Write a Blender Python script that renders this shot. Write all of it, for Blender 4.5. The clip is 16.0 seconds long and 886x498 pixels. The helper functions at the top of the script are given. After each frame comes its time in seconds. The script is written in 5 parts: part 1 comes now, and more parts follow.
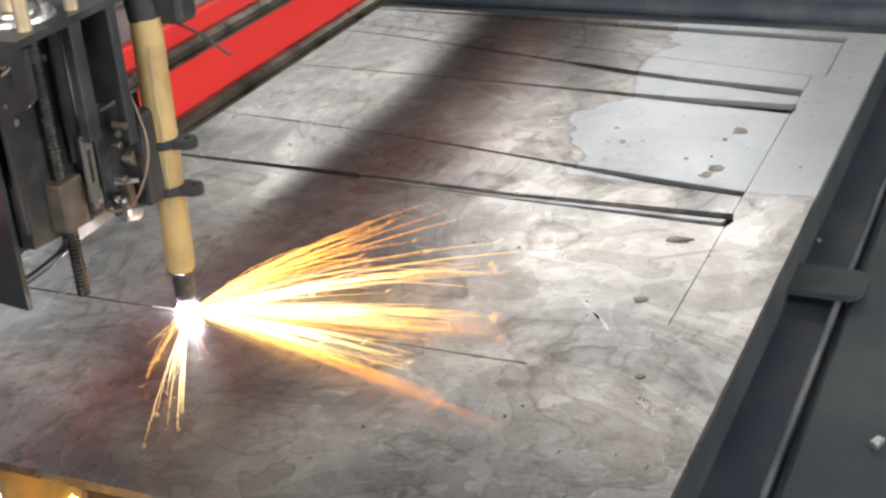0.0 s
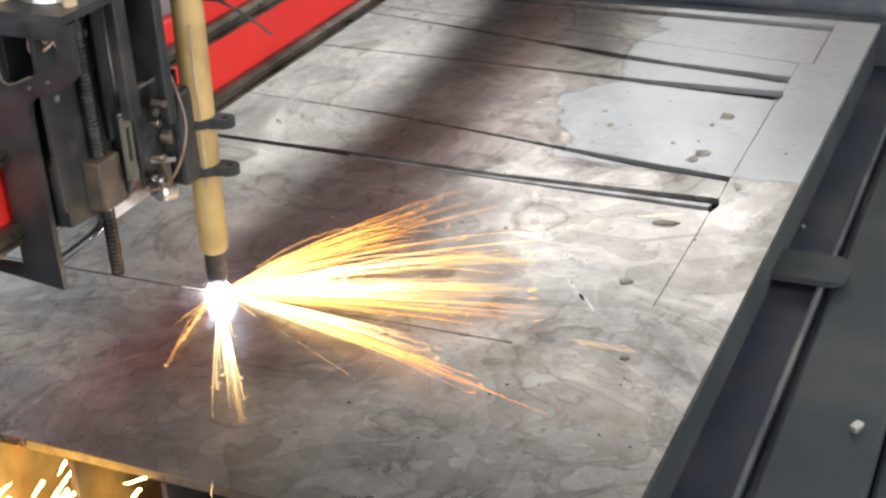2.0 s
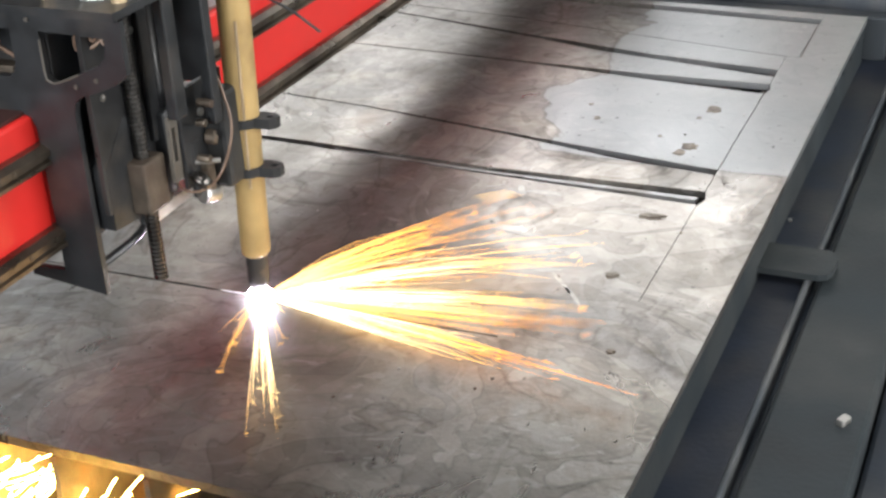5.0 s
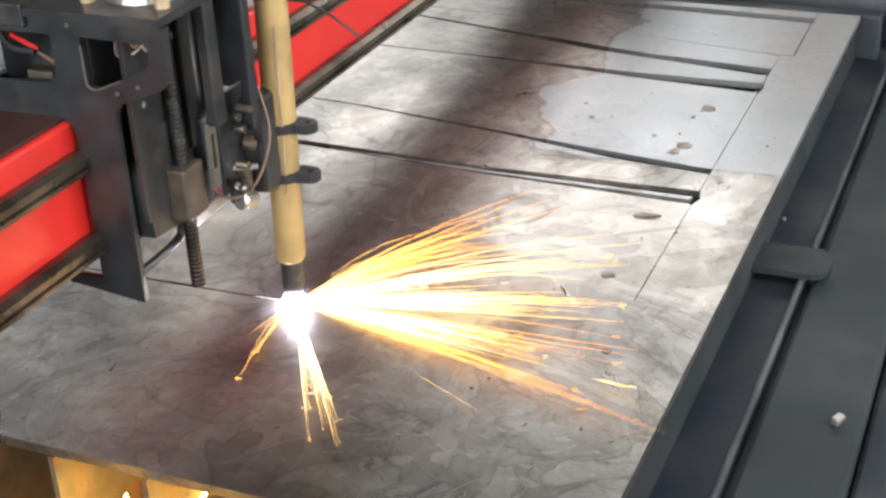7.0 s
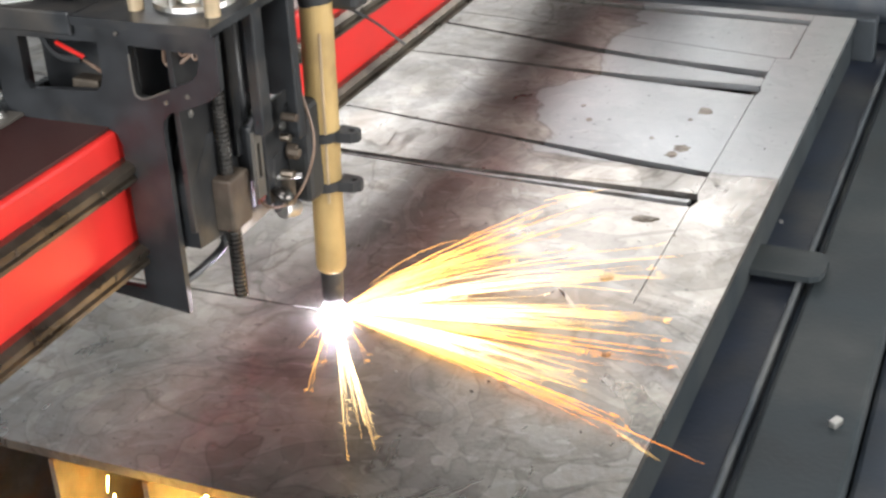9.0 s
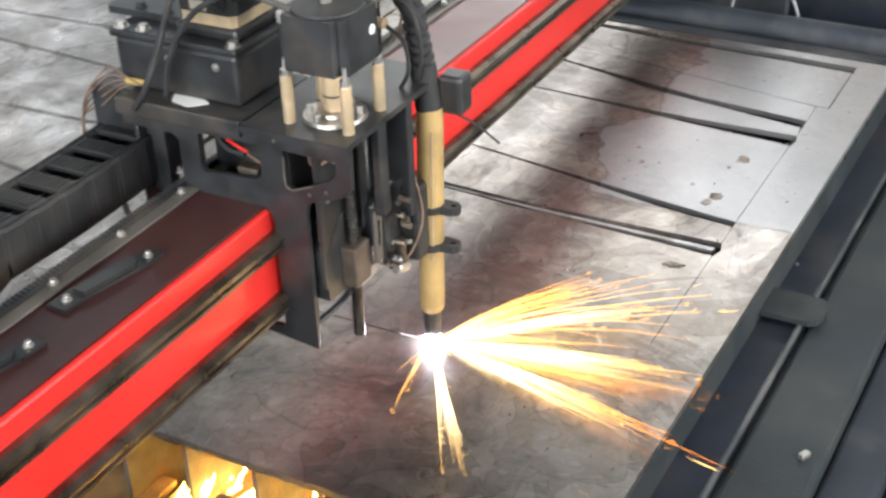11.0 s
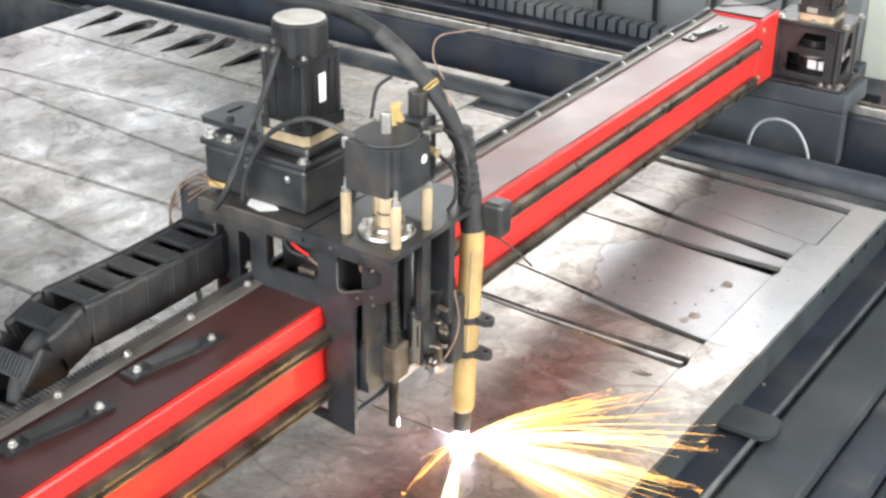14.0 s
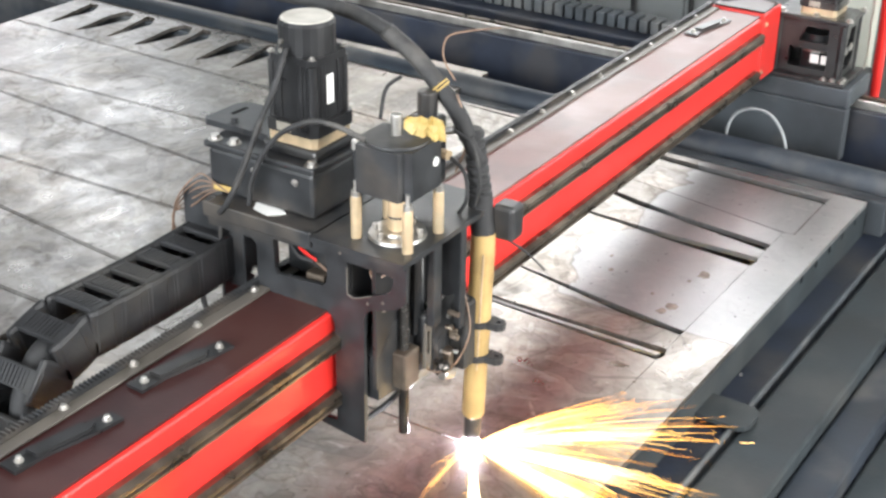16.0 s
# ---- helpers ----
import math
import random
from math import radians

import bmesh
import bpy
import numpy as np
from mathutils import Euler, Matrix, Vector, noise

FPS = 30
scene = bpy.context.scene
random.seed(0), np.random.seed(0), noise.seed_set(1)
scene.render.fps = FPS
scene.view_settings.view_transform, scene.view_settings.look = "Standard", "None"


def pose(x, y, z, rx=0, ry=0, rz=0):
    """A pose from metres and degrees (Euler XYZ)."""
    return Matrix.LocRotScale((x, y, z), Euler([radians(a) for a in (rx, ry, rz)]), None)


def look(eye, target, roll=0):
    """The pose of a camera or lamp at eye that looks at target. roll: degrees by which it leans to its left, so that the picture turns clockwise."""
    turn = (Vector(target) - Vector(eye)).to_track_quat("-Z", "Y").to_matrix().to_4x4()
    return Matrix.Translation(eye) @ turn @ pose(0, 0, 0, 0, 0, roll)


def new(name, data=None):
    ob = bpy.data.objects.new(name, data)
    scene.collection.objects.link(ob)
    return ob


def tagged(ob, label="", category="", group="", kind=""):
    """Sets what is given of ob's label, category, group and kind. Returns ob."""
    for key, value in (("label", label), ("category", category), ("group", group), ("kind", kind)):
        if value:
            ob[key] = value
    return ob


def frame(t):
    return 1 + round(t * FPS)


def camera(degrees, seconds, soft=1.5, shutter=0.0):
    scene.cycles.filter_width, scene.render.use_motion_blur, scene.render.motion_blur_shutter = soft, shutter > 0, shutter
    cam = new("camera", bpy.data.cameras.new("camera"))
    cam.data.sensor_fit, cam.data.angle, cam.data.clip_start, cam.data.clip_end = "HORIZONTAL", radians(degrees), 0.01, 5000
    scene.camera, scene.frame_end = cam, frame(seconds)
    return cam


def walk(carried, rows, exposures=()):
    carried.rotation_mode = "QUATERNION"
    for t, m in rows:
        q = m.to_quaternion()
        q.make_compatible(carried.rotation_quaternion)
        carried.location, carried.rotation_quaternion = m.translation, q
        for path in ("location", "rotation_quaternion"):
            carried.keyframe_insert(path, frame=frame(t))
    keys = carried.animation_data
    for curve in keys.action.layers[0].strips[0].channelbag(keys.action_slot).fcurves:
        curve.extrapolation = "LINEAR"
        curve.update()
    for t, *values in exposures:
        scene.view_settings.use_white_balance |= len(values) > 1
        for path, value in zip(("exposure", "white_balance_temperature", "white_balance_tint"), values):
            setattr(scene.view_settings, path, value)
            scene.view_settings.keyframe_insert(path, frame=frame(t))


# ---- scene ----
# ---- camera ----
cam = camera(35.85, 16.0, soft=2.7, shutter=0.6)


def carried(x, y, z, yaw, pitch, roll):
    return pose(x, y, z, 90 + pitch, 0, yaw) @ pose(0, 0, 0, 0, 0, roll)


PATH = [
    (0, 0.2438, -1.5266, 1.4745, 25.339, -25.835, -4.748),
    (0.5, 0.2448, -1.5313, 1.4659, 24.677, -25.731, -4.2),
    (1, 0.2459, -1.5371, 1.4725, 24.977, -26.18, -3.752),
    (1.5, 0.246, -1.5322, 1.4651, 25.111, -26.498, -3.932),
    (2, 0.2418, -1.537, 1.4761, 24.568, -26.669, -3.325),
    (2.5, 0.24, -1.5376, 1.4733, 24.232, -26.668, -2.982),
    (3, 0.2386, -1.5378, 1.4738, 23.927, -26.788, -2.802),
    (3.5, 0.2407, -1.5313, 1.4673, 24.158, -26.711, -3.179),
    (4, 0.2419, -1.5309, 1.4717, 24.071, -26.965, -2.999),
    (6.5, 0.2416, -1.5242, 1.4662, 24.013, -26.765, -3.386),
    (7, 0.2386, -1.5319, 1.477, 23.679, -27.118, -3.012),
    (7.5, 0.2454, -1.5185, 1.4613, 23.703, -26.792, -3.306),
    (8, 0.249, -1.5192, 1.4614, 23.565, -26.914, -3.471),
    (8.5, 0.248, -1.5235, 1.4671, 23.366, -27.073, -3.496),
    (9, 0.2329, -1.5359, 1.483, 23.344, -27.178, -2.804),
    (9.2, 0.2431, -1.5247, 1.4649, 24.189, -26.499, -3.656),
    (11.3, 0.4728, -1.7558, 1.8365, 30.811, -31.179, -1.076),
    (11.5, 0.5329, -1.7767, 1.851, 31.899, -30.576, -0.277),
    (12, 0.5869, -1.7993, 1.8609, 31.5004, -27.6696, -0.2661),
    (12.5, 0.6192, -1.8392, 1.9223, 34.328, -23.943, 0.995),
    (13, 0.647, -1.8617, 1.9184, 33.332, -24.405, 1.192),
    (13.5, 0.6342, -1.8575, 1.9116, 32.853, -26.023, 1.106),
    (14, 0.6226, -1.8273, 1.9032, 32.972, -26.536, 0.912),
    (14.5, 0.6285, -1.8156, 1.9047, 32.797, -26.78, 0.816),
    (15, 0.6266, -1.8136, 1.9031, 32.455, -26.657, 0.985),
    (15.5, 0.6281, -1.8178, 1.9059, 32.363, -26.793, 0.946),
    (16, 0.6287, -1.812, 1.9006, 32.223, -26.895, 0.856),
]
walk(cam, [(r[0], carried(*r[1:])) for r in PATH], [(0.0, 0.12), (4.0, 0.14), (9.2, 0.40), (11.3, 0.62), (12.5, 0.98), (16.0, 1.04)])

# travel of the gantry along x, in metres
TRAVEL = [
    (0, -0.6171),
    (0.5, -0.6018),
    (1, -0.5866),
    (1.5, -0.5714),
    (2, -0.5587),
    (2.5, -0.5459),
    (3, -0.5332),
    (3.5, -0.5205),
    (4, -0.5075),
    (6.5, -0.4508),
    (7, -0.4377),
    (7.5, -0.4255),
    (8, -0.4132),
    (8.5, -0.401),
    (9, -0.3887),
    (9.2, -0.3835),
    (11.3, -0.3457),
    (11.5, -0.341),
    (12, -0.329),
    (12.5, -0.3139),
    (13, -0.2937),
    (13.5, -0.2813),
    (14, -0.2661),
    (14.5, -0.2502),
    (15, -0.2358),
    (15.5, -0.2235),
    (16, -0.2079),
]

# ---- world and light ----
world = bpy.data.worlds.new("hall_sky")
scene.world = world
world.use_nodes = True
wn = world.node_tree.nodes
sky = wn.new("ShaderNodeTexSky")
sky.sky_type, sky.sun_disc = "NISHITA", False
sky.sun_elevation, sky.sun_rotation = radians(35), radians(20)
world.node_tree.links.new(sky.outputs[0], wn["Background"].inputs[0])
wn["Background"].inputs[1].default_value = 0.1


def area(name, at, to, sx, sy, power, colour):
    d = bpy.data.lights.new(name, "AREA")
    d.shape, d.size, d.size_y, d.energy, d.color = "RECTANGLE", sx, sy, power, colour
    ob = new(name, d)
    ob.matrix_world = look(at, to)
    return ob


# daylight in the window openings of the far wall
area("window_light_1", (-1.3, 3.98, 2.55), (-1.3, 0.0, 2.55), 2.8, 1.3, 55, (1.0, 0.985, 0.96))
area("window_light_5", (-3.2, 3.98, 3.0), (-3.2, 0.0, 3.0), 0.8, 0.6, 14, (1.0, 0.985, 0.96))
area("window_light_2", (-6.1, 3.98, 3.2), (-6.1, 0.0, 3.2), 2.3, 1.7, 30, (0.95, 0.98, 1.0))
# unseen fill lamps, added to brighten the beam face and the dark parts
area("window_light_3", (5.95, 0.2, 2.4), (0.0, 0.2, 2.2), 5.0, 2.4, 360, (1.0, 0.985, 0.96))
area("roof_light", (0.6, -1.6, 4.62), (0.6, -1.6, 0.0), 3.0, 2.0, 60, (1.0, 0.98, 0.95))
area("window_light_4", (-0.5, -5.95, 2.6), (-0.5, 0.0, 2.3), 5.0, 2.2, 330, (0.95, 0.98, 1.0))


# ---- materials ----
def mat(name, base, rough=0.5, metal=0.0, var=0.25, scale=20.0, bump=0.1, fine=180.0, stain=None, stain_scale=4.0, rvar=0.15, coat=0.0):
    m = bpy.data.materials.new(name)
    m.use_nodes = True
    n, l = m.node_tree.nodes, m.node_tree.links
    b = n["Principled BSDF"]
    tc = n.new("ShaderNodeTexCoord")
    n1 = n.new("ShaderNodeTexNoise")
    n1.inputs["Scale"].default_value, n1.inputs["Detail"].default_value = scale, 6
    n2 = n.new("ShaderNodeTexNoise")
    n2.inputs["Scale"].default_value, n2.inputs["Detail"].default_value = fine, 3
    for k in (n1, n2):
        l.new(tc.outputs["Object"], k.inputs["Vector"])
    r = n.new("ShaderNodeValToRGB")
    lo = [c * (1 - var) for c in base]
    hi = [min(1, c * (1 + var)) for c in base]
    r.color_ramp.elements[0].position, r.color_ramp.elements[0].color = 0.32, (*lo, 1)
    r.color_ramp.elements[1].position, r.color_ramp.elements[1].color = 0.68, (*hi, 1)
    l.new(n1.outputs[0], r.inputs[0])
    out = r.outputs[0]
    if stain:
        n3 = n.new("ShaderNodeTexNoise")
        n3.inputs["Scale"].default_value, n3.inputs["Detail"].default_value = stain_scale, 8
        l.new(tc.outputs["Object"], n3.inputs["Vector"])
        r3 = n.new("ShaderNodeValToRGB")
        r3.color_ramp.elements[0].position, r3.color_ramp.elements[1].position = 0.5, 0.68
        l.new(n3.outputs[0], r3.inputs[0])
        mix = n.new("ShaderNodeMixRGB")
        mix.inputs[2].default_value = (*stain, 1)
        l.new(r3.outputs[0], mix.inputs[0])
        l.new(out, mix.inputs[1])
        out = mix.outputs[0]
    l.new(out, b.inputs["Base Color"])
    mr = n.new("ShaderNodeMapRange")
    mr.inputs[3].default_value, mr.inputs[4].default_value = max(0.04, rough - rvar), min(1, rough + rvar)
    l.new(n1.outputs[0], mr.inputs[0])
    l.new(mr.outputs[0], b.inputs["Roughness"])
    b.inputs["Metallic"].default_value = metal
    b.inputs["Coat Weight"].default_value = coat
    bp = n.new("ShaderNodeBump")
    bp.inputs["Strength"].default_value, bp.inputs["Distance"].default_value = bump, 0.002
    l.new(n2.outputs[0], bp.inputs["Height"])
    l.new(bp.outputs[0], b.inputs["Normal"])
    return m


def glow(name, ramp, strength):
    """Emission whose colour runs with the distance from the thing's origin."""
    m = bpy.data.materials.new(name)
    m.use_nodes = True
    n, l = m.node_tree.nodes, m.node_tree.links
    n.remove(n["Principled BSDF"])
    e = n.new("ShaderNodeEmission")
    tc = n.new("ShaderNodeTexCoord")
    ln = n.new("ShaderNodeVectorMath")
    ln.operation = "LENGTH"
    l.new(tc.outputs["Object"], ln.inputs[0])
    r = n.new("ShaderNodeValToRGB")
    r.color_ramp.elements[0].position, r.color_ramp.elements[0].color = ramp[0][0], (*ramp[0][1], 1)
    r.color_ramp.elements[1].position, r.color_ramp.elements[1].color = ramp[-1][0], (*ramp[-1][1], 1)
    for p, c in ramp[1:-1]:
        r.color_ramp.elements.new(p).color = (*c, 1)
    l.new(ln.outputs["Value"], r.inputs[0])
    l.new(r.outputs[0], e.inputs[0])
    e.inputs[1].default_value = strength
    l.new(e.outputs[0], n["Material Output"].inputs[0])
    return m


def plate_material():
    """Mill-scale steel: bluish grey scale with dried water marks, rust tint and rubbed patches."""
    m = bpy.data.materials.new("mill_scale_steel")
    m.use_nodes = True
    n, l = m.node_tree.nodes, m.node_tree.links
    b = n["Principled BSDF"]
    tc = n.new("ShaderNodeTexCoord")

    def nz(scale, detail=6, rough=0.55, dist=0.0, stretch=None):
        k = n.new("ShaderNodeTexNoise")
        k.inputs["Scale"].default_value, k.inputs["Detail"].default_value = scale, detail
        k.inputs["Roughness"].default_value, k.inputs["Distortion"].default_value = rough, dist
        if stretch:
            mp = n.new("ShaderNodeMapping")
            mp.inputs["Scale"].default_value = stretch
            l.new(tc.outputs["Object"], mp.inputs[0])
            l.new(mp.outputs[0], k.inputs["Vector"])
        else:
            l.new(tc.outputs["Object"], k.inputs["Vector"])
        return k.outputs[0]

    def ramp(src, *stops):
        r = n.new("ShaderNodeValToRGB")
        r.color_ramp.elements[0].position, r.color_ramp.elements[0].color = stops[0][0], (*stops[0][1], 1)
        r.color_ramp.elements[1].position, r.color_ramp.elements[1].color = stops[-1][0], (*stops[-1][1], 1)
        for p, c in stops[1:-1]:
            r.color_ramp.elements.new(p).color = (*c, 1)
        l.new(src, r.inputs[0])
        return r.outputs[0]

    def mix(kind, fac, a, c):
        k = n.new("ShaderNodeMixRGB")
        k.blend_type = kind
        if isinstance(fac, float):
            k.inputs[0].default_value = fac
        else:
            l.new(fac, k.inputs[0])
        for s, i in ((a, 1), (c, 2)):
            if isinstance(s, tuple):
                k.inputs[i].default_value = (*s, 1)
            else:
                l.new(s, k.inputs[i])
        return k.outputs[0]

    W, K = (1, 1, 1), (0, 0, 0)
    big = nz(2.6, 5, 0.5, 0.8)
    base = ramp(big, (0.3, (0.27, 0.254, 0.238)), (0.5, (0.39, 0.371, 0.35)), (0.72, (0.53, 0.487, 0.435)))
    # tide lines of dried water
    tide = nz(4.2, 3, 0.5, 1.6)
    lines = ramp(tide, (0.40, K), (0.43, W), (0.445, K))
    lines2 = ramp(nz(7.5, 2, 0.5, 2.2), (0.52, K), (0.545, W), (0.56, K))
    base = mix("MULTIPLY", 0.42, base, ramp(lines, (0, W), (1, (0.5, 0.46, 0.42))))
    base = mix("MULTIPLY", 0.25, base, ramp(lines2, (0, W), (1, (0.55, 0.5, 0.46))))
    # layers of scale with hard wandering edges, each a step paler or darker
    def patches(scale, dist, edges, tones, stretch=None):
        src = nz(scale, 3, 0.55, dist, stretch)
        stops = [(0.0, tones[0])]
        for e, tone, before in zip(edges, tones[1:], tones):
            stops += [(e - 0.004, before), (e, tuple(0.56 * v for v in before)), (e + 0.007, tone)]
        return ramp(src, *stops, (1.0, tones[-1]))
    base = mix("MULTIPLY", 0.60, base, patches(3.3, 1.8, (0.41, 0.50, 0.58), ((0.70, 0.67, 0.64), (1.0, 0.98, 0.95), (0.80, 0.79, 0.79), (1.0, 0.97, 0.92))))
    base = mix("MULTIPLY", 0.44, base, patches(9.0, 1.4, (0.43, 0.56, 0.64), ((0.74, 0.72, 0.70), W, (0.84, 0.82, 0.79), W), (1.0, 0.7, 1.0)))
    # soft dark blots and warm bloom
    base = mix("MULTIPLY", 0.45, base, ramp(nz(6.0, 5, 0.6, 1.2, (1.0, 0.55, 1.0)), (0.36, (0.52, 0.49, 0.48)), (0.56, W)))
    base = mix("MULTIPLY", 0.5, base, ramp(nz(22, 4, 0.6, 1.0), (0.35, (0.6, 0.58, 0.56)), (0.6, W)))
    # rolling streaks
    streak = nz(9, 4, 0.6, 0.0, (0.35, 3.0, 1.0))
    base = mix("MULTIPLY", 0.4, base, ramp(streak, (0.35, (0.72, 0.72, 0.74)), (0.65, W)))
    # rust bloom
    rust = ramp(nz(5.0, 8, 0.7, 0.3), (0.58, K), (0.75, W))
    base = mix("MIX", mix("MULTIPLY", 1.0, rust, (0.35, 0.35, 0.35)), base, (0.26, 0.17, 0.11))
    # paler, cleaner end of the sheet with a wandering tide mark
    sep = n.new("ShaderNodeSeparateXYZ")
    l.new(tc.outputs["Object"], sep.inputs[0])
    wob = nz(5.5, 4, 0.55, 0.6)

    def step(src, amount, lo, hi):
        ad = n.new("ShaderNodeMath")
        ad.operation = "MULTIPLY_ADD"
        l.new(wob, ad.inputs[0])
        ad.inputs[1].default_value = amount
        l.new(src, ad.inputs[2])
        mr = n.new("ShaderNodeMapRange")
        mr.interpolation_type = "SMOOTHSTEP"
        mr.inputs[1].default_value, mr.inputs[2].default_value = lo + amount / 2, hi + amount / 2
        l.new(ad.outputs[0], mr.inputs[0])
        return mr.outputs[0]
    clean = mix("MULTIPLY", 1.0, step(sep.outputs[0], 0.22, -0.350, -0.338), step(sep.outputs[1], 0.03, 0.070, 0.082))
    edge = ramp(clean, (0.0, K), (0.5, W), (1.0, K))
    base = mix("MIX", mix("MULTIPLY", 1.0, clean, (0.75, 0.75, 0.75)), base, (0.43, 0.445, 0.455))
    base = mix("MULTIPLY", 0.6, base, ramp(edge, (0, W), (1, (0.36, 0.31, 0.26))))
    # rubbed bright marks
    rub = mix("MULTIPLY", 1.0, ramp(nz(13, 3, 0.5, 2.5, (1.0, 1.6, 1.0)), (0.63, K), (0.655, W)), ramp(nz(2.1, 2), (0.45, K), (0.6, W)))
    base = mix("MIX", mix("MULTIPLY", 1.0, rub, (0.3, 0.3, 0.3)), base, (0.62, 0.60, 0.57))
    # specks of slag
    speck = ramp(nz(95, 2, 0.5), (0.70, K), (0.74, W))
    base = mix("MIX", mix("MULTIPLY", 1.0, speck, (0.6, 0.6, 0.6)), base, (0.09, 0.085, 0.08))
    l.new(base, b.inputs["Base Color"])
    rg = ramp(nz(3.4, 6, 0.6, 1.0), (0.3, (0.25, 0.25, 0.25)), (0.7, (0.44, 0.44, 0.44)))
    rg = mix("ADD", 0.12, rg, lines)
    rg = mix("MULTIPLY", 0.7, rg, ramp(nz(5.0, 6, 0.65, 0.8, (2.4, 0.8, 1.0)), (0.38, (0.78, 0.78, 0.78)), (0.60, (1.2, 1.2, 1.2))))
    rg = mix("MIX", mix("MULTIPLY", 1.0, clean, (0.6, 0.6, 0.6)), rg, (0.46, 0.46, 0.46))
    l.new(rg, b.inputs["Roughness"])
    b.inputs["Metallic"].default_value = 0.86
    bp = n.new("ShaderNodeBump")
    bp.inputs["Strength"].default_value, bp.inputs["Distance"].default_value = 0.25, 0.0012
    l.new(mix("ADD", 0.5, nz(160, 3), mix("ADD", 0.6, nz(9, 4, 0.5, 1.0), lines)), bp.inputs["Height"])
    l.new(bp.outputs[0], b.inputs["Normal"])
    return m


STEEL = plate_material()
BURN = mat("rusty_burn_scale", (0.25, 0.215, 0.18), 0.5, 0.6, 0.4, 90, 0.3, 300, (0.14, 0.11, 0.085), 60)
PALESTEEL = mat("bright_pale_steel", (0.60, 0.60, 0.60), 0.52, 0.9, 0.15, 30, 0.1, 200, (0.35, 0.33, 0.3), 20)
DUSTY = mat("dusty_bare_steel", (0.11, 0.098, 0.083), 0.5, 0.25, 0.25, 14, 0.1, 200, (0.11, 0.10, 0.09), 6)
SCUFF = mat("scuffed_bright_scale", (0.42, 0.40, 0.375), 0.34, 0.85, 0.3, 60, 0.2, 200, (0.34, 0.32, 0.3), 40)
SLAT = mat("slagged_slat_steel", (0.10, 0.09, 0.08), 0.75, 0.3, 0.4, 25, 0.5, 120, (0.16, 0.09, 0.05), 14)
# rust made paler and yellower to carry the glow of the lower sparks
TRAY = mat("glow_tinted_rusty_tray", (0.42, 0.27, 0.11), 0.7, 0.1, 0.4, 22, 0.5, 120, (0.12, 0.07, 0.035), 9)
SIDE = mat("dark_painted_side_rail", (0.021, 0.028, 0.032), 0.6, 0.1, 0.35, 9, 0.2, 150, (0.046, 0.050, 0.050), 5)
FRAME = mat("grey_painted_table_frame", (0.053, 0.062, 0.071), 0.62, 0.1, 0.3, 9, 0.2, 150, (0.15, 0.15, 0.145), 5)
DARK = mat("dark_sheet_steel", (0.022, 0.029, 0.040), 0.55, 0.2, 0.35, 8, 0.15, 160, (0.08, 0.08, 0.08), 6)
BLACK = mat("black_powder_coat", (0.021, 0.022, 0.024), 0.42, 0.0, 0.35, 30, 0.12, 260, (0.060, 0.052, 0.045), 12)
MOTOR = mat("satin_black_motor_paint", (0.014, 0.014, 0.015), 0.32, 0.0, 0.3, 30, 0.06, 300, (0.04, 0.038, 0.036), 10)
RUBBER = mat("black_rubber", (0.022, 0.022, 0.023), 0.7, 0.0, 0.3, 40, 0.2, 240, (0.07, 0.065, 0.06), 16)
PLASTIC = mat("dusty_black_nylon", (0.015, 0.0155, 0.017), 0.55, 0.0, 0.3, 30, 0.15, 220, (0.036, 0.034, 0.031), 9)
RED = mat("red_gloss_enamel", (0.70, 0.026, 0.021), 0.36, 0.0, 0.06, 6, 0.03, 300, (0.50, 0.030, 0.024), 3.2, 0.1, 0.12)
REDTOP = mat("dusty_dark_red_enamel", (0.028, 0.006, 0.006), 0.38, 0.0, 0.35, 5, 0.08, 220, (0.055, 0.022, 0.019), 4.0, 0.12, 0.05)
REDPALE = mat("pale_red_enamel", (0.17, 0.088, 0.080), 0.44, 0.0, 0.25, 7, 0.08, 220, (0.26, 0.16, 0.145), 5.0, 0.18, 0.0)
RAIL = mat("greased_rail_steel", (0.17, 0.14, 0.11), 0.30, 0.85, 0.4, 22, 0.1, 200, (0.055, 0.04, 0.03), 9)
ZINC = mat("zinc_plated_steel", (0.54, 0.52, 0.49), 0.38, 0.95, 0.15, 40, 0.06, 300, (0.35, 0.33, 0.30), 15)
BRASS = mat("yellow_zinc_standoff", (0.62, 0.47, 0.30), 0.42, 0.55, 0.2, 30, 0.06, 300, (0.40, 0.34, 0.24), 12)
TORCH = mat("tan_phenolic_tube", (0.45, 0.305, 0.125), 0.46, 0.0, 0.22, 14, 0.15, 260, (0.25, 0.15, 0.065), 13)
NOZZLE = mat("sooty_torch_nozzle", (0.03, 0.028, 0.028), 0.55, 0.2, 0.3, 40, 0.2, 260, (0.10, 0.07, 0.05), 30)
TAPE = mat("yellow_masking_tape", (0.44, 0.31, 0.10), 0.55, 0.0, 0.2, 30, 0.2, 150, (0.48, 0.39, 0.18), 20)
LABEL = mat("white_paper_label", (0.78, 0.78, 0.76), 0.6, 0.0, 0.06, 30, 0.05, 200)
GREYLABEL = mat("worn_silver_label", (0.34, 0.31, 0.26), 0.5, 0.2, 0.2, 60, 0.05, 200)
PALETOP = mat("pale_enamel", (0.42, 0.40, 0.36), 0.6, 0.0, 0.2, 25, 0.1, 200, (0.27, 0.25, 0.22), 14)
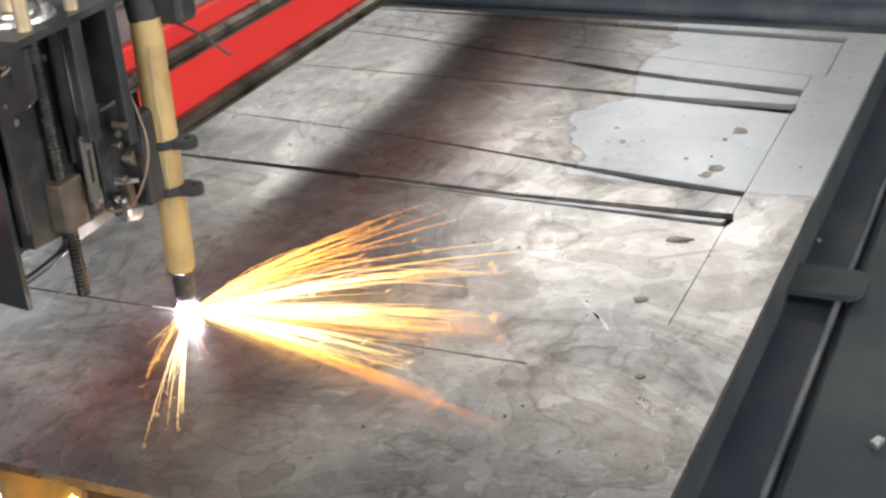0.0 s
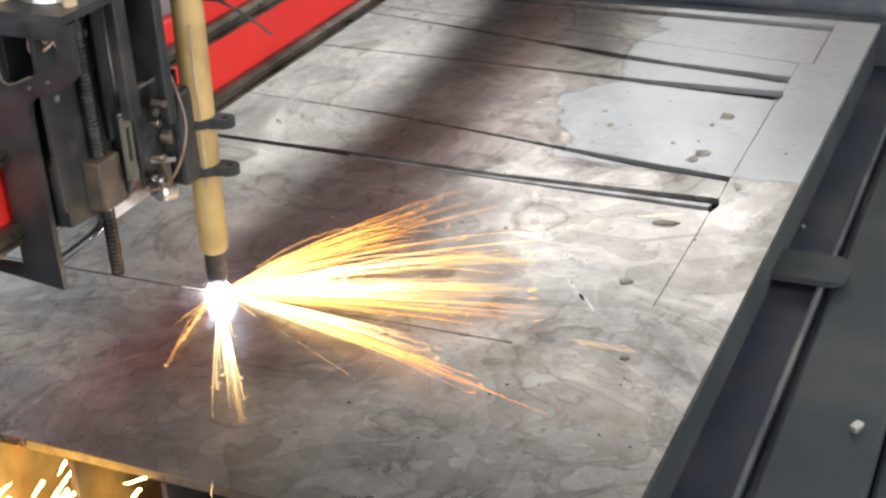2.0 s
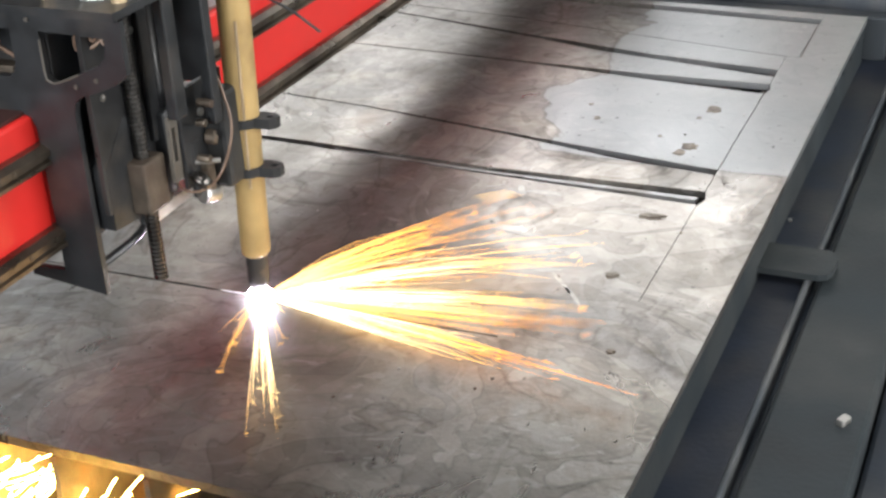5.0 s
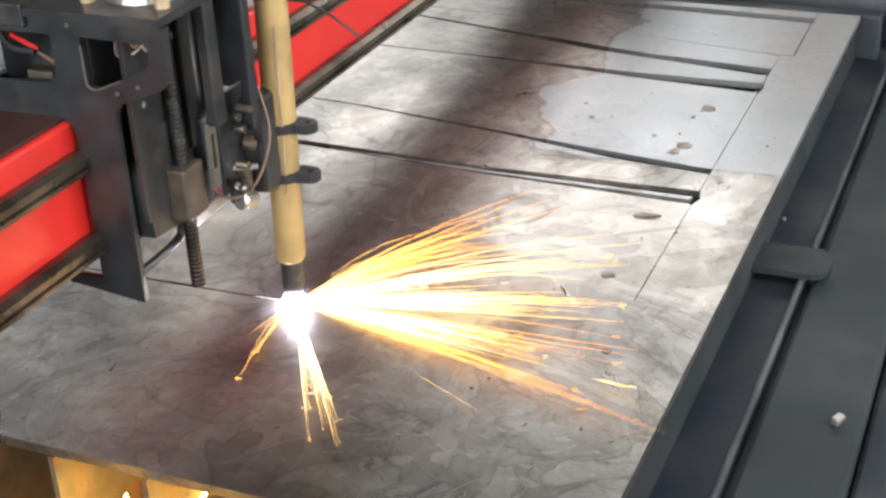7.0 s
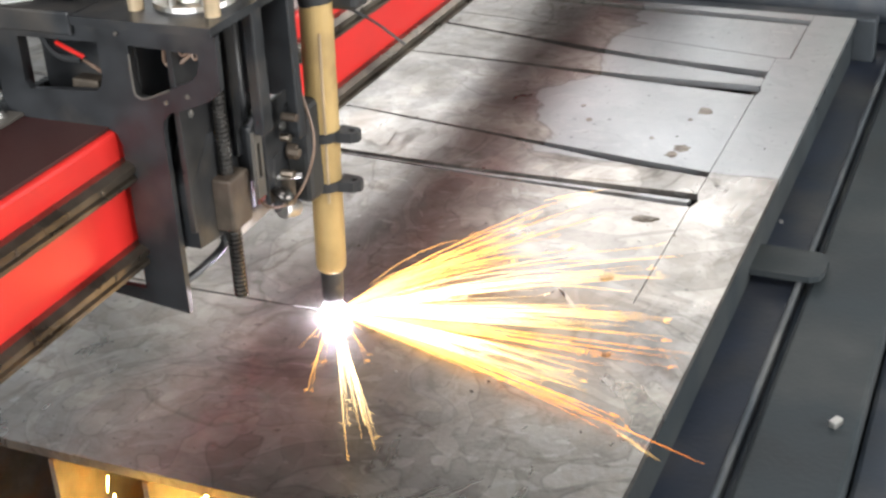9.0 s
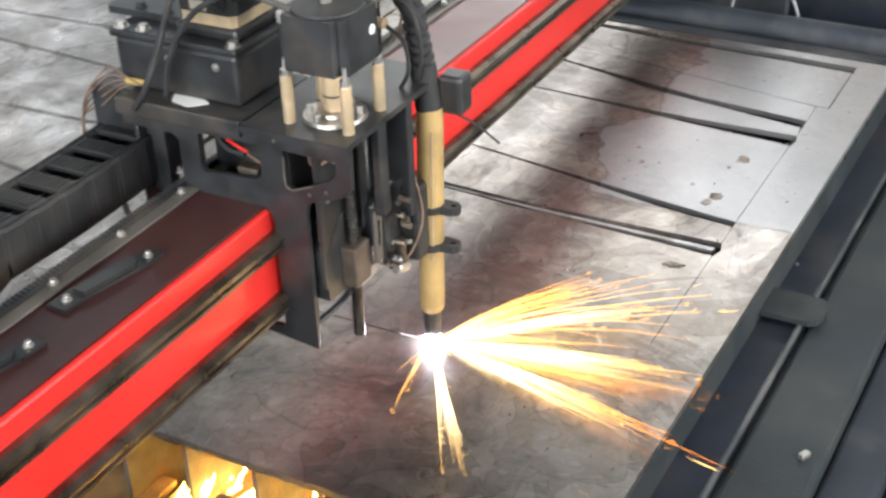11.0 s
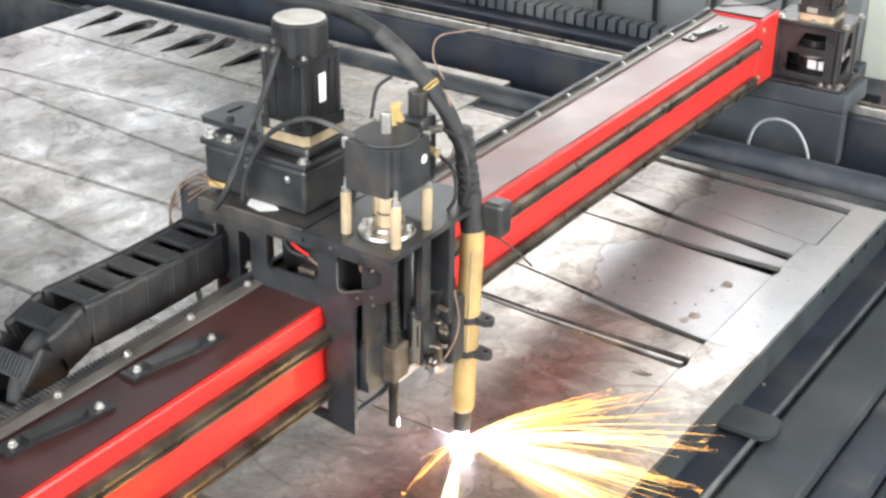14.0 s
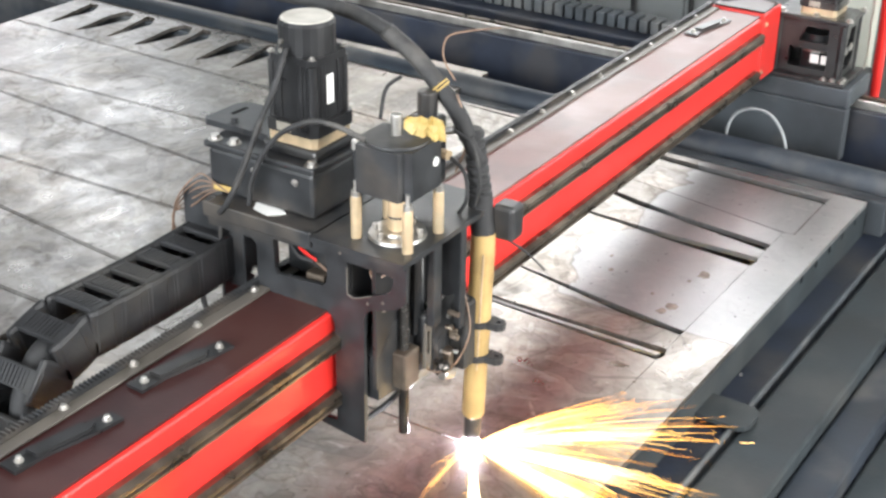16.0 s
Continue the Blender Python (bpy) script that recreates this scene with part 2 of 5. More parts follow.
BROWN = mat("rusty_nut_block", (0.105, 0.082, 0.062), 0.55, 0.4, 0.35, 40, 0.25, 200, (0.09, 0.06, 0.045), 18)
WIRE = mat("copper_brown_wire", (0.21, 0.135, 0.095), 0.45, 0.1, 0.2, 60, 0.05, 200)
GREYWIRE = mat("grey_cable", (0.34, 0.36, 0.37), 0.5, 0.0, 0.1, 60, 0.05, 200)
CREAM = mat("cream_cabinet_paint", (0.66, 0.68, 0.60), 0.45, 0.0, 0.06, 5, 0.05, 200, (0.55, 0.56, 0.5), 3)
CONCRETE = mat("hall_concrete", (0.20, 0.205, 0.21), 0.7, 0.0, 0.2, 3, 0.3, 90, (0.12, 0.12, 0.125), 1.6)
SCREW = mat("greased_screw_steel", (0.15, 0.14, 0.13), 0.25, 0.9, 0.3, 60, 0.05, 240, (0.06, 0.05, 0.045), 20)
PANEL = mat("dark_grey_sheet_wall", (0.27, 0.285, 0.285), 0.6, 0.0, 0.2, 3, 0.15, 60, (0.15, 0.16, 0.165), 1.5)
NAVY = mat("dark_navy_trough_paint", (0.020, 0.026, 0.042), 0.5, 0.1, 0.35, 9, 0.2, 150, (0.045, 0.045, 0.05), 7)
WALLM = mat("grey_green_hall_wall", (0.50, 0.55, 0.55), 0.65, 0.0, 0.12, 2, 0.2, 60, (0.28, 0.31, 0.31), 1.2)
ROOFM = mat("roof_sheet", (0.11, 0.115, 0.12), 0.6, 0.1, 0.1, 2, 0.1, 60)
ARC = glow("arc_white", [(0.0, (0.86, 0.82, 1.0)), (1.0, (0.78, 0.72, 1.0))], 200.0)
TAIL = glow("violet_tail", [(0.0, (1.0, 0.95, 1.0)), (1.0, (0.8, 0.75, 1.0))], 2.5)
SPARKW = glow("white_hot_spark", [(0.0, (1.0, 0.86, 0.62)), (0.16, (1.0, 0.78, 0.42)), (0.27, (1.0, 0.55, 0.14)), (0.42, (1.0, 0.40, 0.06))], 4.2)
SPARKO = glow("orange_spark", [(0.0, (1.0, 0.62, 0.22)), (0.12, (1.0, 0.50, 0.11)), (0.28, (1.0, 0.36, 0.05)), (0.5, (0.9, 0.22, 0.02))], 4.0)
UNDER = glow("molten_spray", [(0.0, (1.0, 0.62, 0.16)), (0.5, (1.0, 0.50, 0.07))], 125.0)


# ---- mesh helpers ----
def mesh_of(bm, name, material, smooth=False):
    bmesh.ops.recalc_face_normals(bm, faces=bm.faces)
    me = bpy.data.meshes.new(name)
    bm.to_mesh(me)
    bm.free()
    me.materials.append(material)
    if smooth:
        for p in me.polygons:
            p.use_smooth = True
    return me


def part(name, bm, material, parent=None, label="", smooth=False):
    ob = new(name, mesh_of(bm, name, material, smooth))
    ob.parent = parent
    if label:
        ob["label"] = label
    return ob


def thing(name, label, category, group="", kind=""):
    return tagged(new(name), label, category, group, kind)


def box(bm, x0, x1, y0, y1, z0, z1, bevel=0.0, m=None):
    r = bmesh.ops.create_cube(bm, size=1.0)
    vs = r["verts"]
    t = Matrix.Translation(((x0 + x1) / 2, (y0 + y1) / 2, (z0 + z1) / 2)) @ Matrix.Diagonal((abs(x1 - x0), abs(y1 - y0), abs(z1 - z0), 1))
    bmesh.ops.transform(bm, matrix=(m @ t) if m else t, verts=vs)
    if bevel:
        es = list({e for v in vs for e in v.link_edges})
        bmesh.ops.bevel(bm, geom=es, offset=bevel, segments=2, affect="EDGES", profile=0.5)
    return bm


def boxed(*a, **k):
    return box(bmesh.new(), *a, **k)


def frame_between(p, q):
    p, q = Vector(p), Vector(q)
    return Matrix.Translation((p + q) / 2) @ (q - p).to_track_quat("Z", "Y").to_matrix().to_4x4(), (q - p).length


def rod(bm, p, q, r, r2=None, seg=16, bevel=0.0):
    m, ln = frame_between(p, q)
    v = bmesh.ops.create_cone(bm, cap_ends=True, segments=seg, radius1=r, radius2=r if r2 is None else r2, depth=ln, matrix=m)["verts"]
    if bevel:
        es = [e for e in {e for w in v for e in w.link_edges} if any(len(f.verts) > 4 for f in e.link_faces)]
        bmesh.ops.bevel(bm, geom=es, offset=bevel, segments=2, affect="EDGES", profile=0.5)
    return bm


def rodded(*a, **k):
    return rod(bmesh.new(), *a, **k)


def lathe(bm, profile, m=None, seg=24):
    """profile: (radius, height) from the bottom up, turned about z."""
    m = m or Matrix()
    rings = []
    for r, h in profile:
        rings.append([bm.verts.new(m @ Vector((r * math.cos(2 * math.pi * i / seg), r * math.sin(2 * math.pi * i / seg), h))) for i in range(seg)])
    for a, b in zip(rings, rings[1:]):
        for i in range(seg):
            bm.faces.new((a[i], a[(i + 1) % seg], b[(i + 1) % seg], b[i]))
    bm.faces.new(rings[0][::-1])
    bm.faces.new(rings[-1])
    return bm


def sheet(bm, outline, holes, axis, at, thick):
    """A flat plate with holes: outline and holes in the plate's own two axes, thick along axis from at."""
    def place(a, b, c):
        return {"x": (c, a, b), "y": (a, c, b), "z": (a, b, c)}[axis]
    es = []
    for loop in [outline, *holes]:
        vs = [bm.verts.new(place(a, b, at)) for a, b in loop]
        es += [bm.edges.new((vs[i], vs[(i + 1) % len(vs)])) for i in range(len(vs))]
    fs = [g for g in bmesh.ops.triangle_fill(bm, use_beauty=True, use_dissolve=False, edges=es)["geom"] if isinstance(g, bmesh.types.BMFace)]
    ex = bmesh.ops.extrude_face_region(bm, geom=fs)["geom"]
    bmesh.ops.translate(bm, vec=place(0, 0, thick), verts=[g for g in ex if isinstance(g, bmesh.types.BMVert)])
    return bm


def tube(bm, points, r, seg=10, steps=8):
    """A round tube along a smooth line through the points."""
    pts = [Vector(p) for p in points]
    pts = [pts[0] * 2 - pts[1]] + pts + [pts[-1] * 2 - pts[-2]]
    line = []
    for i in range(1, len(pts) - 2):
        a, b, c, d = pts[i - 1:i + 3]
        for k in range(steps):
            t = k / steps
            line.append(0.5 * (2 * b + (c - a) * t + (2 * a - 5 * b + 4 * c - d) * t * t + (3 * b - a - 3 * c + d) * t ** 3))
    line.append(pts[-2])
    up = Vector((0.13, 0.31, 0.94))
    rings = []
    for i, p in enumerate(line):
        d = (line[min(i + 1, len(line) - 1)] - line[max(i - 1, 0)]).normalized()
        s = d.cross(up).normalized()
        u = s.cross(d).normalized()
        up = u
        rr = r(i / (len(line) - 1)) if callable(r) else r
        rings.append([bm.verts.new(p + rr * (math.cos(2 * math.pi * j / seg) * s + math.sin(2 * math.pi * j / seg) * u)) for j in range(seg)])
    for a, b in zip(rings, rings[1:]):
        for j in range(seg):
            bm.faces.new((a[j], a[(j + 1) % seg], b[(j + 1) % seg], b[j]))
    bm.faces.new(rings[0][::-1])
    bm.faces.new(rings[-1])
    return bm


def bolt_bm(p, axis, r=0.005, h=0.004):
    a = Vector(axis)
    bm = bmesh.new()
    rod(bm, Vector(p), Vector(p) + a * 0.0012, r * 1.5, seg=16)
    rod(bm, Vector(p) + a * 0.001, Vector(p) + a * h, r, seg=6, bevel=0.0006)
    return bm


def bolts(parent, places, axis, r=0.005, h=0.004, material=None):
    for p in places:
        part("bolt", bolt_bm(p, axis, r, h), material or ZINC, parent)


# ---- hall ----
def hall():
    part_f = part("floor", boxed(-9, 6, -6, 4.15, -0.1, 0.0), CONCRETE)
    tagged(part_f, "grey concrete workshop floor", "floor", kind="structure")

    # unseen walls and roof, added to close the hall and shape plate reflections
    def wall(name, bm, label):
        tagged(part(name, bm, WALLM), label, "wall", kind="structure")
    lab = "unseen grey-green workshop wall"
    bm = bmesh.new()
    sheet(bm, [(-9, 0), (6, 0), (6, 4.6), (-9, 4.6)], [[(-2.72, 1.88), (0.12, 1.88), (0.12, 3.22), (-2.72, 3.22)], [(-3.62, 2.68), (-2.78, 2.68), (-2.78, 3.32), (-3.62, 3.32)], [(-7.27, 2.33), (-4.93, 2.33), (-4.93, 4.07), (-7.27, 4.07)]], "y", 4.0, 0.15)
    wall("wall_north", bm, "grey-green workshop wall with three window openings")
    bm = bmesh.new()
    sheet(bm, [(-9, 0), (6, 0), (6, 4.6), (-9, 4.6)], [[(-3.02, 1.48), (2.02, 1.48), (2.02, 3.72), (-3.02, 3.72)]], "y", -6.15, 0.15)
    wall("wall_south", bm, "unseen grey-green wall with an opening for a fill lamp")
    bm = bmesh.new()
    sheet(bm, [(-6.15, 0), (4.15, 0), (4.15, 4.6), (-6.15, 4.6)], [[(-2.32, 1.18), (2.72, 1.18), (2.72, 3.62), (-2.32, 3.62)]], "x", 6.0, 0.15)
    wall("wall_east", bm, "unseen grey-green wall with an opening for a fill lamp")
    wall("wall_west", boxed(-9.15, -9, -6.15, 4.15, 0, 4.6), lab)
    tagged(part("ceiling", sheet(bmesh.new(), [(-9.15, -6.15), (6.15, -6.15), (6.15, 4.15), (-9.15, 4.15)], [[(-0.92, -2.62), (2.12, -2.62), (2.12, -0.58), (-0.92, -0.58)]], "z", 4.6, 0.1), ROOFM), "unseen dark grey roof with an opening for a fill lamp", "ceiling", kind="structure")


hall()

# ---- cutting table ----
TOP = 0.75
TH = 0.010
TY = -0.3997


def lay(x, y):
    """The sheet lies slightly skewed on the bed: from its own cutting plan to the bed."""
    return (-0.0012 + 0.966 * x + (0.0145 + 0.030 * x) * y, y - 0.0115 * x + (0.0418 * y * y if y < 0 else -0.018 * x * y * y))


def settle(th, seat):
    """Moves the parts of a built group to their seats; seat(y) gives the pose for a part at that y."""
    for ob in th.children_recursive:
        y = sum(v.co.y for v in ob.data.vertices) / len(ob.data.vertices)
        ob.data.transform(seat(y))


def carriage_seat(y):
    w = min(1.0, max(0.0, (y + 0.545) / 0.125))
    m = Matrix.Diagonal((0.966 - 0.02 * w, 1.0, 0.968 - 0.023 * w, 1.0))
    m.translation = (-0.0435 * (1 - w), 0.076 - 0.063 * w, -0.0265 + 0.0625 * w)
    return m



def steel_plate():
    """The sheet on the table: strips that have been cut free, the border that holds them, and the uncut near part."""
    th = thing("steel_plate", "large grey mill-scale steel plate with cut slots, lying on the table", "steel plate")

    def piece(name, outline, holes=(), label="", flat=True):
        if flat:
            outline = [q if abs(q[1] - TY) < 0.003 else lay(*q) for q in outline]
        part(name, sheet(bmesh.new(), outline, holes, "z", TOP, -TH), STEEL, th, label)

    X1 = -0.0875
    XM = -1.03
    E_up = [(-0.066, 0.730), (-0.5, 0.742), (XM, 0.752)]
    E_lo = [(-0.066, 0.701), (-0.40, 0.714), (-0.70, 0.734), (XM, 0.7485)]
    N_up = [(X1, 0.5325), (-0.57, 0.612), (XM, 0.656)]
    D_up = [(X1, 0.468), (-0.29, 0.487), (-0.496, 0.5265), (-0.83, 0.596), (XM, 0.622)]
    D_lo = [(X1, 0.437), (-0.385, 0.484), (-0.496, 0.516), (-0.83, 0.592), (XM, 0.618)]
    C_up = [(X1, 0.403), (-0.284, 0.399), (-0.553, 0.407), (XM, 0.423)]
    C_lo = [(X1 + 0.004, 0.384), (X1, 0.363), (-0.259, 0.375), (-0.451, 0.395), (-0.6, 0.4045), (XM, 0.419)]
    B_up = [(X1, 0.0765), (-0.351, 0.113), (-0.639, 0.157), (XM, 0.193)]
    B_lo = [(X1, 0.060), (-0.216, 0.074), (-0.40, 0.1125), (-0.639, 0.1525), (XM, 0.189)]
    A_up = [(X1, 0.008), (-0.393, 0.001), (-0.66, 0.011), (XM, 0.0145)]
    A_lo = [(X1 + 0.005, -0.014), (X1, -0.033), (-0.385, -0.021), (-0.651, -0.004), (XM, 0.0095)]
    K = TY
    KE = -0.2066
    g = 0.0011

    def strip(name, up, lo, label=""):
        """Between the kerf above (its lower lip) and the kerf below (its upper lip)."""
        piece(name, up + lo[::-1], label=label)

    strip("far_strip", [(-0.066, 0.7608), (XM, 0.7608)], E_up)
    strip("strip", [p if p[0] < -0.07 else (X1 + 0.02, 0.7025) for p in E_lo], [(X1 + 0.02, 0.5345)] + N_up)
    strip("strip", [(a, b - 0.002) for a, b in N_up], D_up)
    strip("strip", D_lo, C_up)
    strip("strip", C_lo[1:], B_up)
    strip("strip", B_lo, A_up)
    # the near part, with the kerf that the torch has cut so far and will cut
    piece("uncut_part", A_lo[1:] + [(-1.0, K + 0.0016), (KE, K + 0.0016), (KE, K - 0.0016), (-1.0, K - 0.0016), (XM, -0.742), (0.0, -0.742), (0.0025, -0.2907), (X1, -0.2887)])
    # border along the edge, with the slot ends let into it
    piece("border", [(0.0025, -0.2905), (0.003, -0.1), (0.004, 0.7608), (-0.065, 0.7608), (-0.065, 0.7005), (X1 + 0.021, 0.7005), (X1 + 0.021, 0.533),
                     (X1 + g, 0.5315), (X1 + g, 0.405), (X1 + 0.006, 0.385), (X1 + g, 0.362), (X1 + g, 0.009), (X1 + 0.0075, -0.014), (X1 + g, -0.035), (X1 + g, -0.2885)])
    # burn spots, lifted slag, bright strip in the widest slot
    rnd = random.Random(8)

    def blob(name, x, y, rx, ry, h, material, turn=0.0, label=""):
        bm = bmesh.new()
        x, y = lay(x, y)
        k = 14
        loop = []
        for i in range(k):
            a = 2 * math.pi * i / k
            r = 0.75 + 0.5 * rnd.random()
            px, py = rx * r * math.cos(a), ry * r * math.sin(a)
            loop.append((x + px * math.cos(turn) - py * math.sin(turn), y + px * math.sin(turn) + py * math.cos(turn)))
        sheet(bm, loop, [], "z", TOP - 0.0002, h)
        part(name, bm, material, th, label)
    for x, y, r in ((-0.1417, 0.1415, 0.0105), (-0.1412, 0.282, 0.0115), (-0.150, 0.118, 0.008), (-0.3189, 0.2545, 0.0035), (-0.295, 0.205, 0.005), (-0.19, 0.165, 0.0035), (-0.155, 0.245, 0.004)):
        blob("burn_spot", x, y, r, r * 1.2, 0.0006, BURN, 0, "dark rusty burn spot")
    blob("slag_chip", -0.1313, -0.0806, 0.014, 0.0065, 0.0022, BURN, 0.2, "lifted chip of black slag")
    blob("slag_chip", -0.1327, -0.2413, 0.007, 0.0045, 0.0018, BURN, 0.5)
    blob("slag_chip", -0.085, -0.40, 0.005, 0.0045, 0.0015, BURN, 0.9)
    for x, y, rx, ry, turn in ((-0.312, -0.058, 0.018, 0.005, -1.1), (-0.285, -0.108, 0.014, 0.003, -1.0), (-0.262, -0.172, 0.045, 0.0035, -0.08), (-0.205, -0.182, 0.016, 0.007, 0.0), (-0.208, -0.250, 0.020, 0.004, 0.3), (-0.182, -0.275, 0.026, 0.0025, -0.9), (-0.160, -0.30, 0.022, 0.0025, -0.9), (-0.285, -0.055, 0.024, 0.006, 0.05), (-0.175, -0.085, 0.03, 0.0018, 0.05)):
        blob("scuff", x, y, rx, ry, 0.0004, SCUFF, turn, "bright scuff on the scale")
    for i in range(26):
        blob("slag_bead", rnd.uniform(-0.6, -0.02), rnd.uniform(-0.70, 0.3), 0.0014, 0.0012, 0.0012, ZINC if i % 3 == 0 else SLAT)
    part("scrap_sliver", sheet(bmesh.new(), [lay(*q) for q in ((-0.092, -0.004), (-0.095, -0.013), (-0.40, -0.0085), (-0.62, 0.003), (-0.62, 0.007), (-0.40, -0.0015))], [], "z", TOP - 0.0095, 0.006), PALESTEEL, th, "bright steel strip in the slot")
    # scored line at the corner
    part("scored_line", boxed(-0.0578, -0.0564, 0.535, 0.700, TOP - 0.003, TOP + 0.0003), SLAT, th)
    # the far side of the sheet, behind the beam
    rows = [(0.99, 0.99), (0.625, 0.583), (0.318, 0.366), (0.255, 0.148), (-0.07, -0.029), (-0.124, -0.258), (-0.441, -0.444), (-0.72, -0.71)]
    w = 0.0048
    cut = []
    # fan of tapered slots, leaning away, wide at the rounded far end
    for x in (-2.205, -2.10, -1.99, -1.885, -1.785, -1.675, -1.56):
        wide = 0.046 if x in (-2.10, -1.885, -1.675) else 0.014
        cut.append([(x, 0.648), (x + wide * 0.45, 0.668), (x + wide + 0.012, 0.790), (x + wide - 0.002, 0.822), (x + wide - 0.022, 0.848), (x + wide - 0.050, 0.846), (x + wide * 0.3 - 0.030, 0.800)])
    for a0, a1 in rows[1:-1]:
        piece("kerf_sliver", [(-1.012, a1 - 0.003), (-2.30, a0 - 0.003), (-2.30, a0 - 0.0062), (-1.012, a1 - 0.0062)], flat=False)
    w = 0.0098
    for (a0, a1), (b0, b1) in zip(rows, rows[1:]):
        top = w if a0 < 0.95 else 0
        lift = 0.0
        piece("strip", [(-1.012, a1 - top), (-2.30, a0 - top), (-2.30, b0 + lift), (-1.012, b1 + lift)], cut if a0 > 0.95 else (), flat=False)
    return th


steel_plate()


def cutting_table():
    """Welded bed under the plate: rims, trough sheets, cross bars, slats."""
    th = thing("cutting_table", "dark grey welded steel cutting table with slats and side trough", "cutting table")
    # long sides of the bed below the plate
    part("side_sheet", sheet(bmesh.new(), [(-0.70, 0.60), (0.79, 0.60), (0.79, 0.7365)] + sum([[(y + 0.006, 0.7365), (y + 0.006, 0.712), (y - 0.006, 0.712), (y - 0.006, 0.7365)] for y in (0.72, 0.645, 0.57, 0.495, 0.42)], []) + [(-0.70, 0.7365)], [], "x", -0.014, 0.008), SIDE, th)
    part("trough_floor", boxed(-0.006, 0.050, -1.35, 1.0, 0.594, 0.662), NAVY, th)
    part("trough_lip", boxed(0.050, 0.056, -1.35, 1.0, 0.56, 0.674, 0.002), FRAME, th)
    part("lip_groove", boxed(0.0565, 0.066, -1.35, 1.02, 0.50, 0.650, 0.002), DARK, th)
    part("side_rail", boxed(0.066, 0.165, -1.35, 1.02, 0.44, 0.668, 0.005), SIDE, th)
    part("lower_rail", boxed(0.167, 0.235, -1.35, 1.02, 0.40, 0.640, 0.006), DARK, th)
    part("outer_skirt", boxed(0.237, 0.42, -1.35, 1.02, 0.36, 0.600, 0.006), SIDE, th)
    # cross bracket with a rounded end
    bm = bmesh.new()
    sheet(bm, [(-0.006, -0.042), (0.066, -0.042), (0.076, -0.036), (0.081, -0.022), (0.081, 0.008), (0.076, 0.022), (0.066, 0.028), (-0.006, 0.028)], [], "z", 0.6745, 0.008)
    part("cross_bracket", bm, SIDE, th)
    # far rim and round tube
    part("far_rim", boxed(-2.4, 0.03, 0.80, 0.835, 0.66, 0.738, 0.004), FRAME, th)
    part("far_tube", rodded((-2.4, 0.872, 0.742), (0.55, 0.872, 0.742), 0.032, seg=24), DARK, th, smooth=True)
    part("near_rim", boxed(-2.4, 0.0, -0.905, -0.885, 0.45, 0.665, 0.004), DARK, th)
    for i in range(8):
        part("slag_tray", boxed(-2.38 + i * 0.298, -2.09 + i * 0.298, -0.884, -0.66, 0.60, 0.606 + 0.002 * (i % 3), 0.002), TRAY, th, "rusty slag tray under the plate, tinted yellow for spark glow")
    part("bed_floor", boxed(-2.4, -0.016, -0.88, 0.90, 0.43, 0.44), DARK, th)
    part("near_cross_bar", boxed(-0.470, -0.420, -0.775, -0.725, 0.45, 0.690, 0.004), SLAT, th)
    part("near_ledge", boxed(-0.41, -0.1, -0.845, -0.80, 0.64, 0.655, 0.003), SLAT, th)
    part("leg", boxed(0.0, 0.08, -1.3, -1.22, 0.0, 0.44, 0.004), DARK, th)
    part("leg", boxed(0.0, 0.08, 0.85, 0.93, 0.0, 0.44, 0.004), DARK, th)
    part("leg", boxed(-2.4, -2.32, -0.98, -0.9, 0.0, 0.43, 0.004), DARK, th)
    part("leg", boxed(-2.4, -2.32, 0.82, 0.9, 0.0, 0.43, 0.004), DARK, th)
    rnd = random.Random(4)
    slat = None
    for i in range(22):
        x = -2.31 + i * 0.105
        pts = [(-0.72, 0.44), (0.77, 0.44)]
        if slat is None:
            top = []
            y = 0.77
            while y > -0.72:
                top.append((y, 0.736 - rnd.random() * 0.012))
                y -= 0.03 + rnd.random() * 0.03
            top.append((-0.72, 0.736))
            bm = bmesh.new()
            sheet(bm, pts + top, [], "x", 0.0, 0.006)
            slat = mesh_of(bm, "slat", SLAT)
        ob = new("slat", slat)
        ob.parent = th
        ob.location = (x, 0, 0)
    th.matrix_basis = pose(0, 0, 0, 0, 0, -1.0)
    return th


cutting_table()


def uncut_web():
    """The steel still standing in the line of the cut ahead of the torch."""
    webs = []
    for i in range(4):
        bm = boxed(0.0, 0.1102, TY - 0.0013 + i * 0.00008, TY + 0.0013 - i * 0.00008, TOP - TH + 0.001 + i * 0.0003, TOP - 0.0005 - i * 0.0002)
        web = tagged(part("uncut_web", bm, STEEL), "thin web of uncut steel ahead of the torch", "steel plate", "webs of the cut")
        webs.append((web, -0.6171 + 0.11 * i))
    return webs


WEB = uncut_web()

# ---- gantry: everything below is in the gantry's own space, x = 0 at the torch ----
BX0, BX1, BZ0, BZ1 = -0.220, -0.105, 0.8835, 1.026


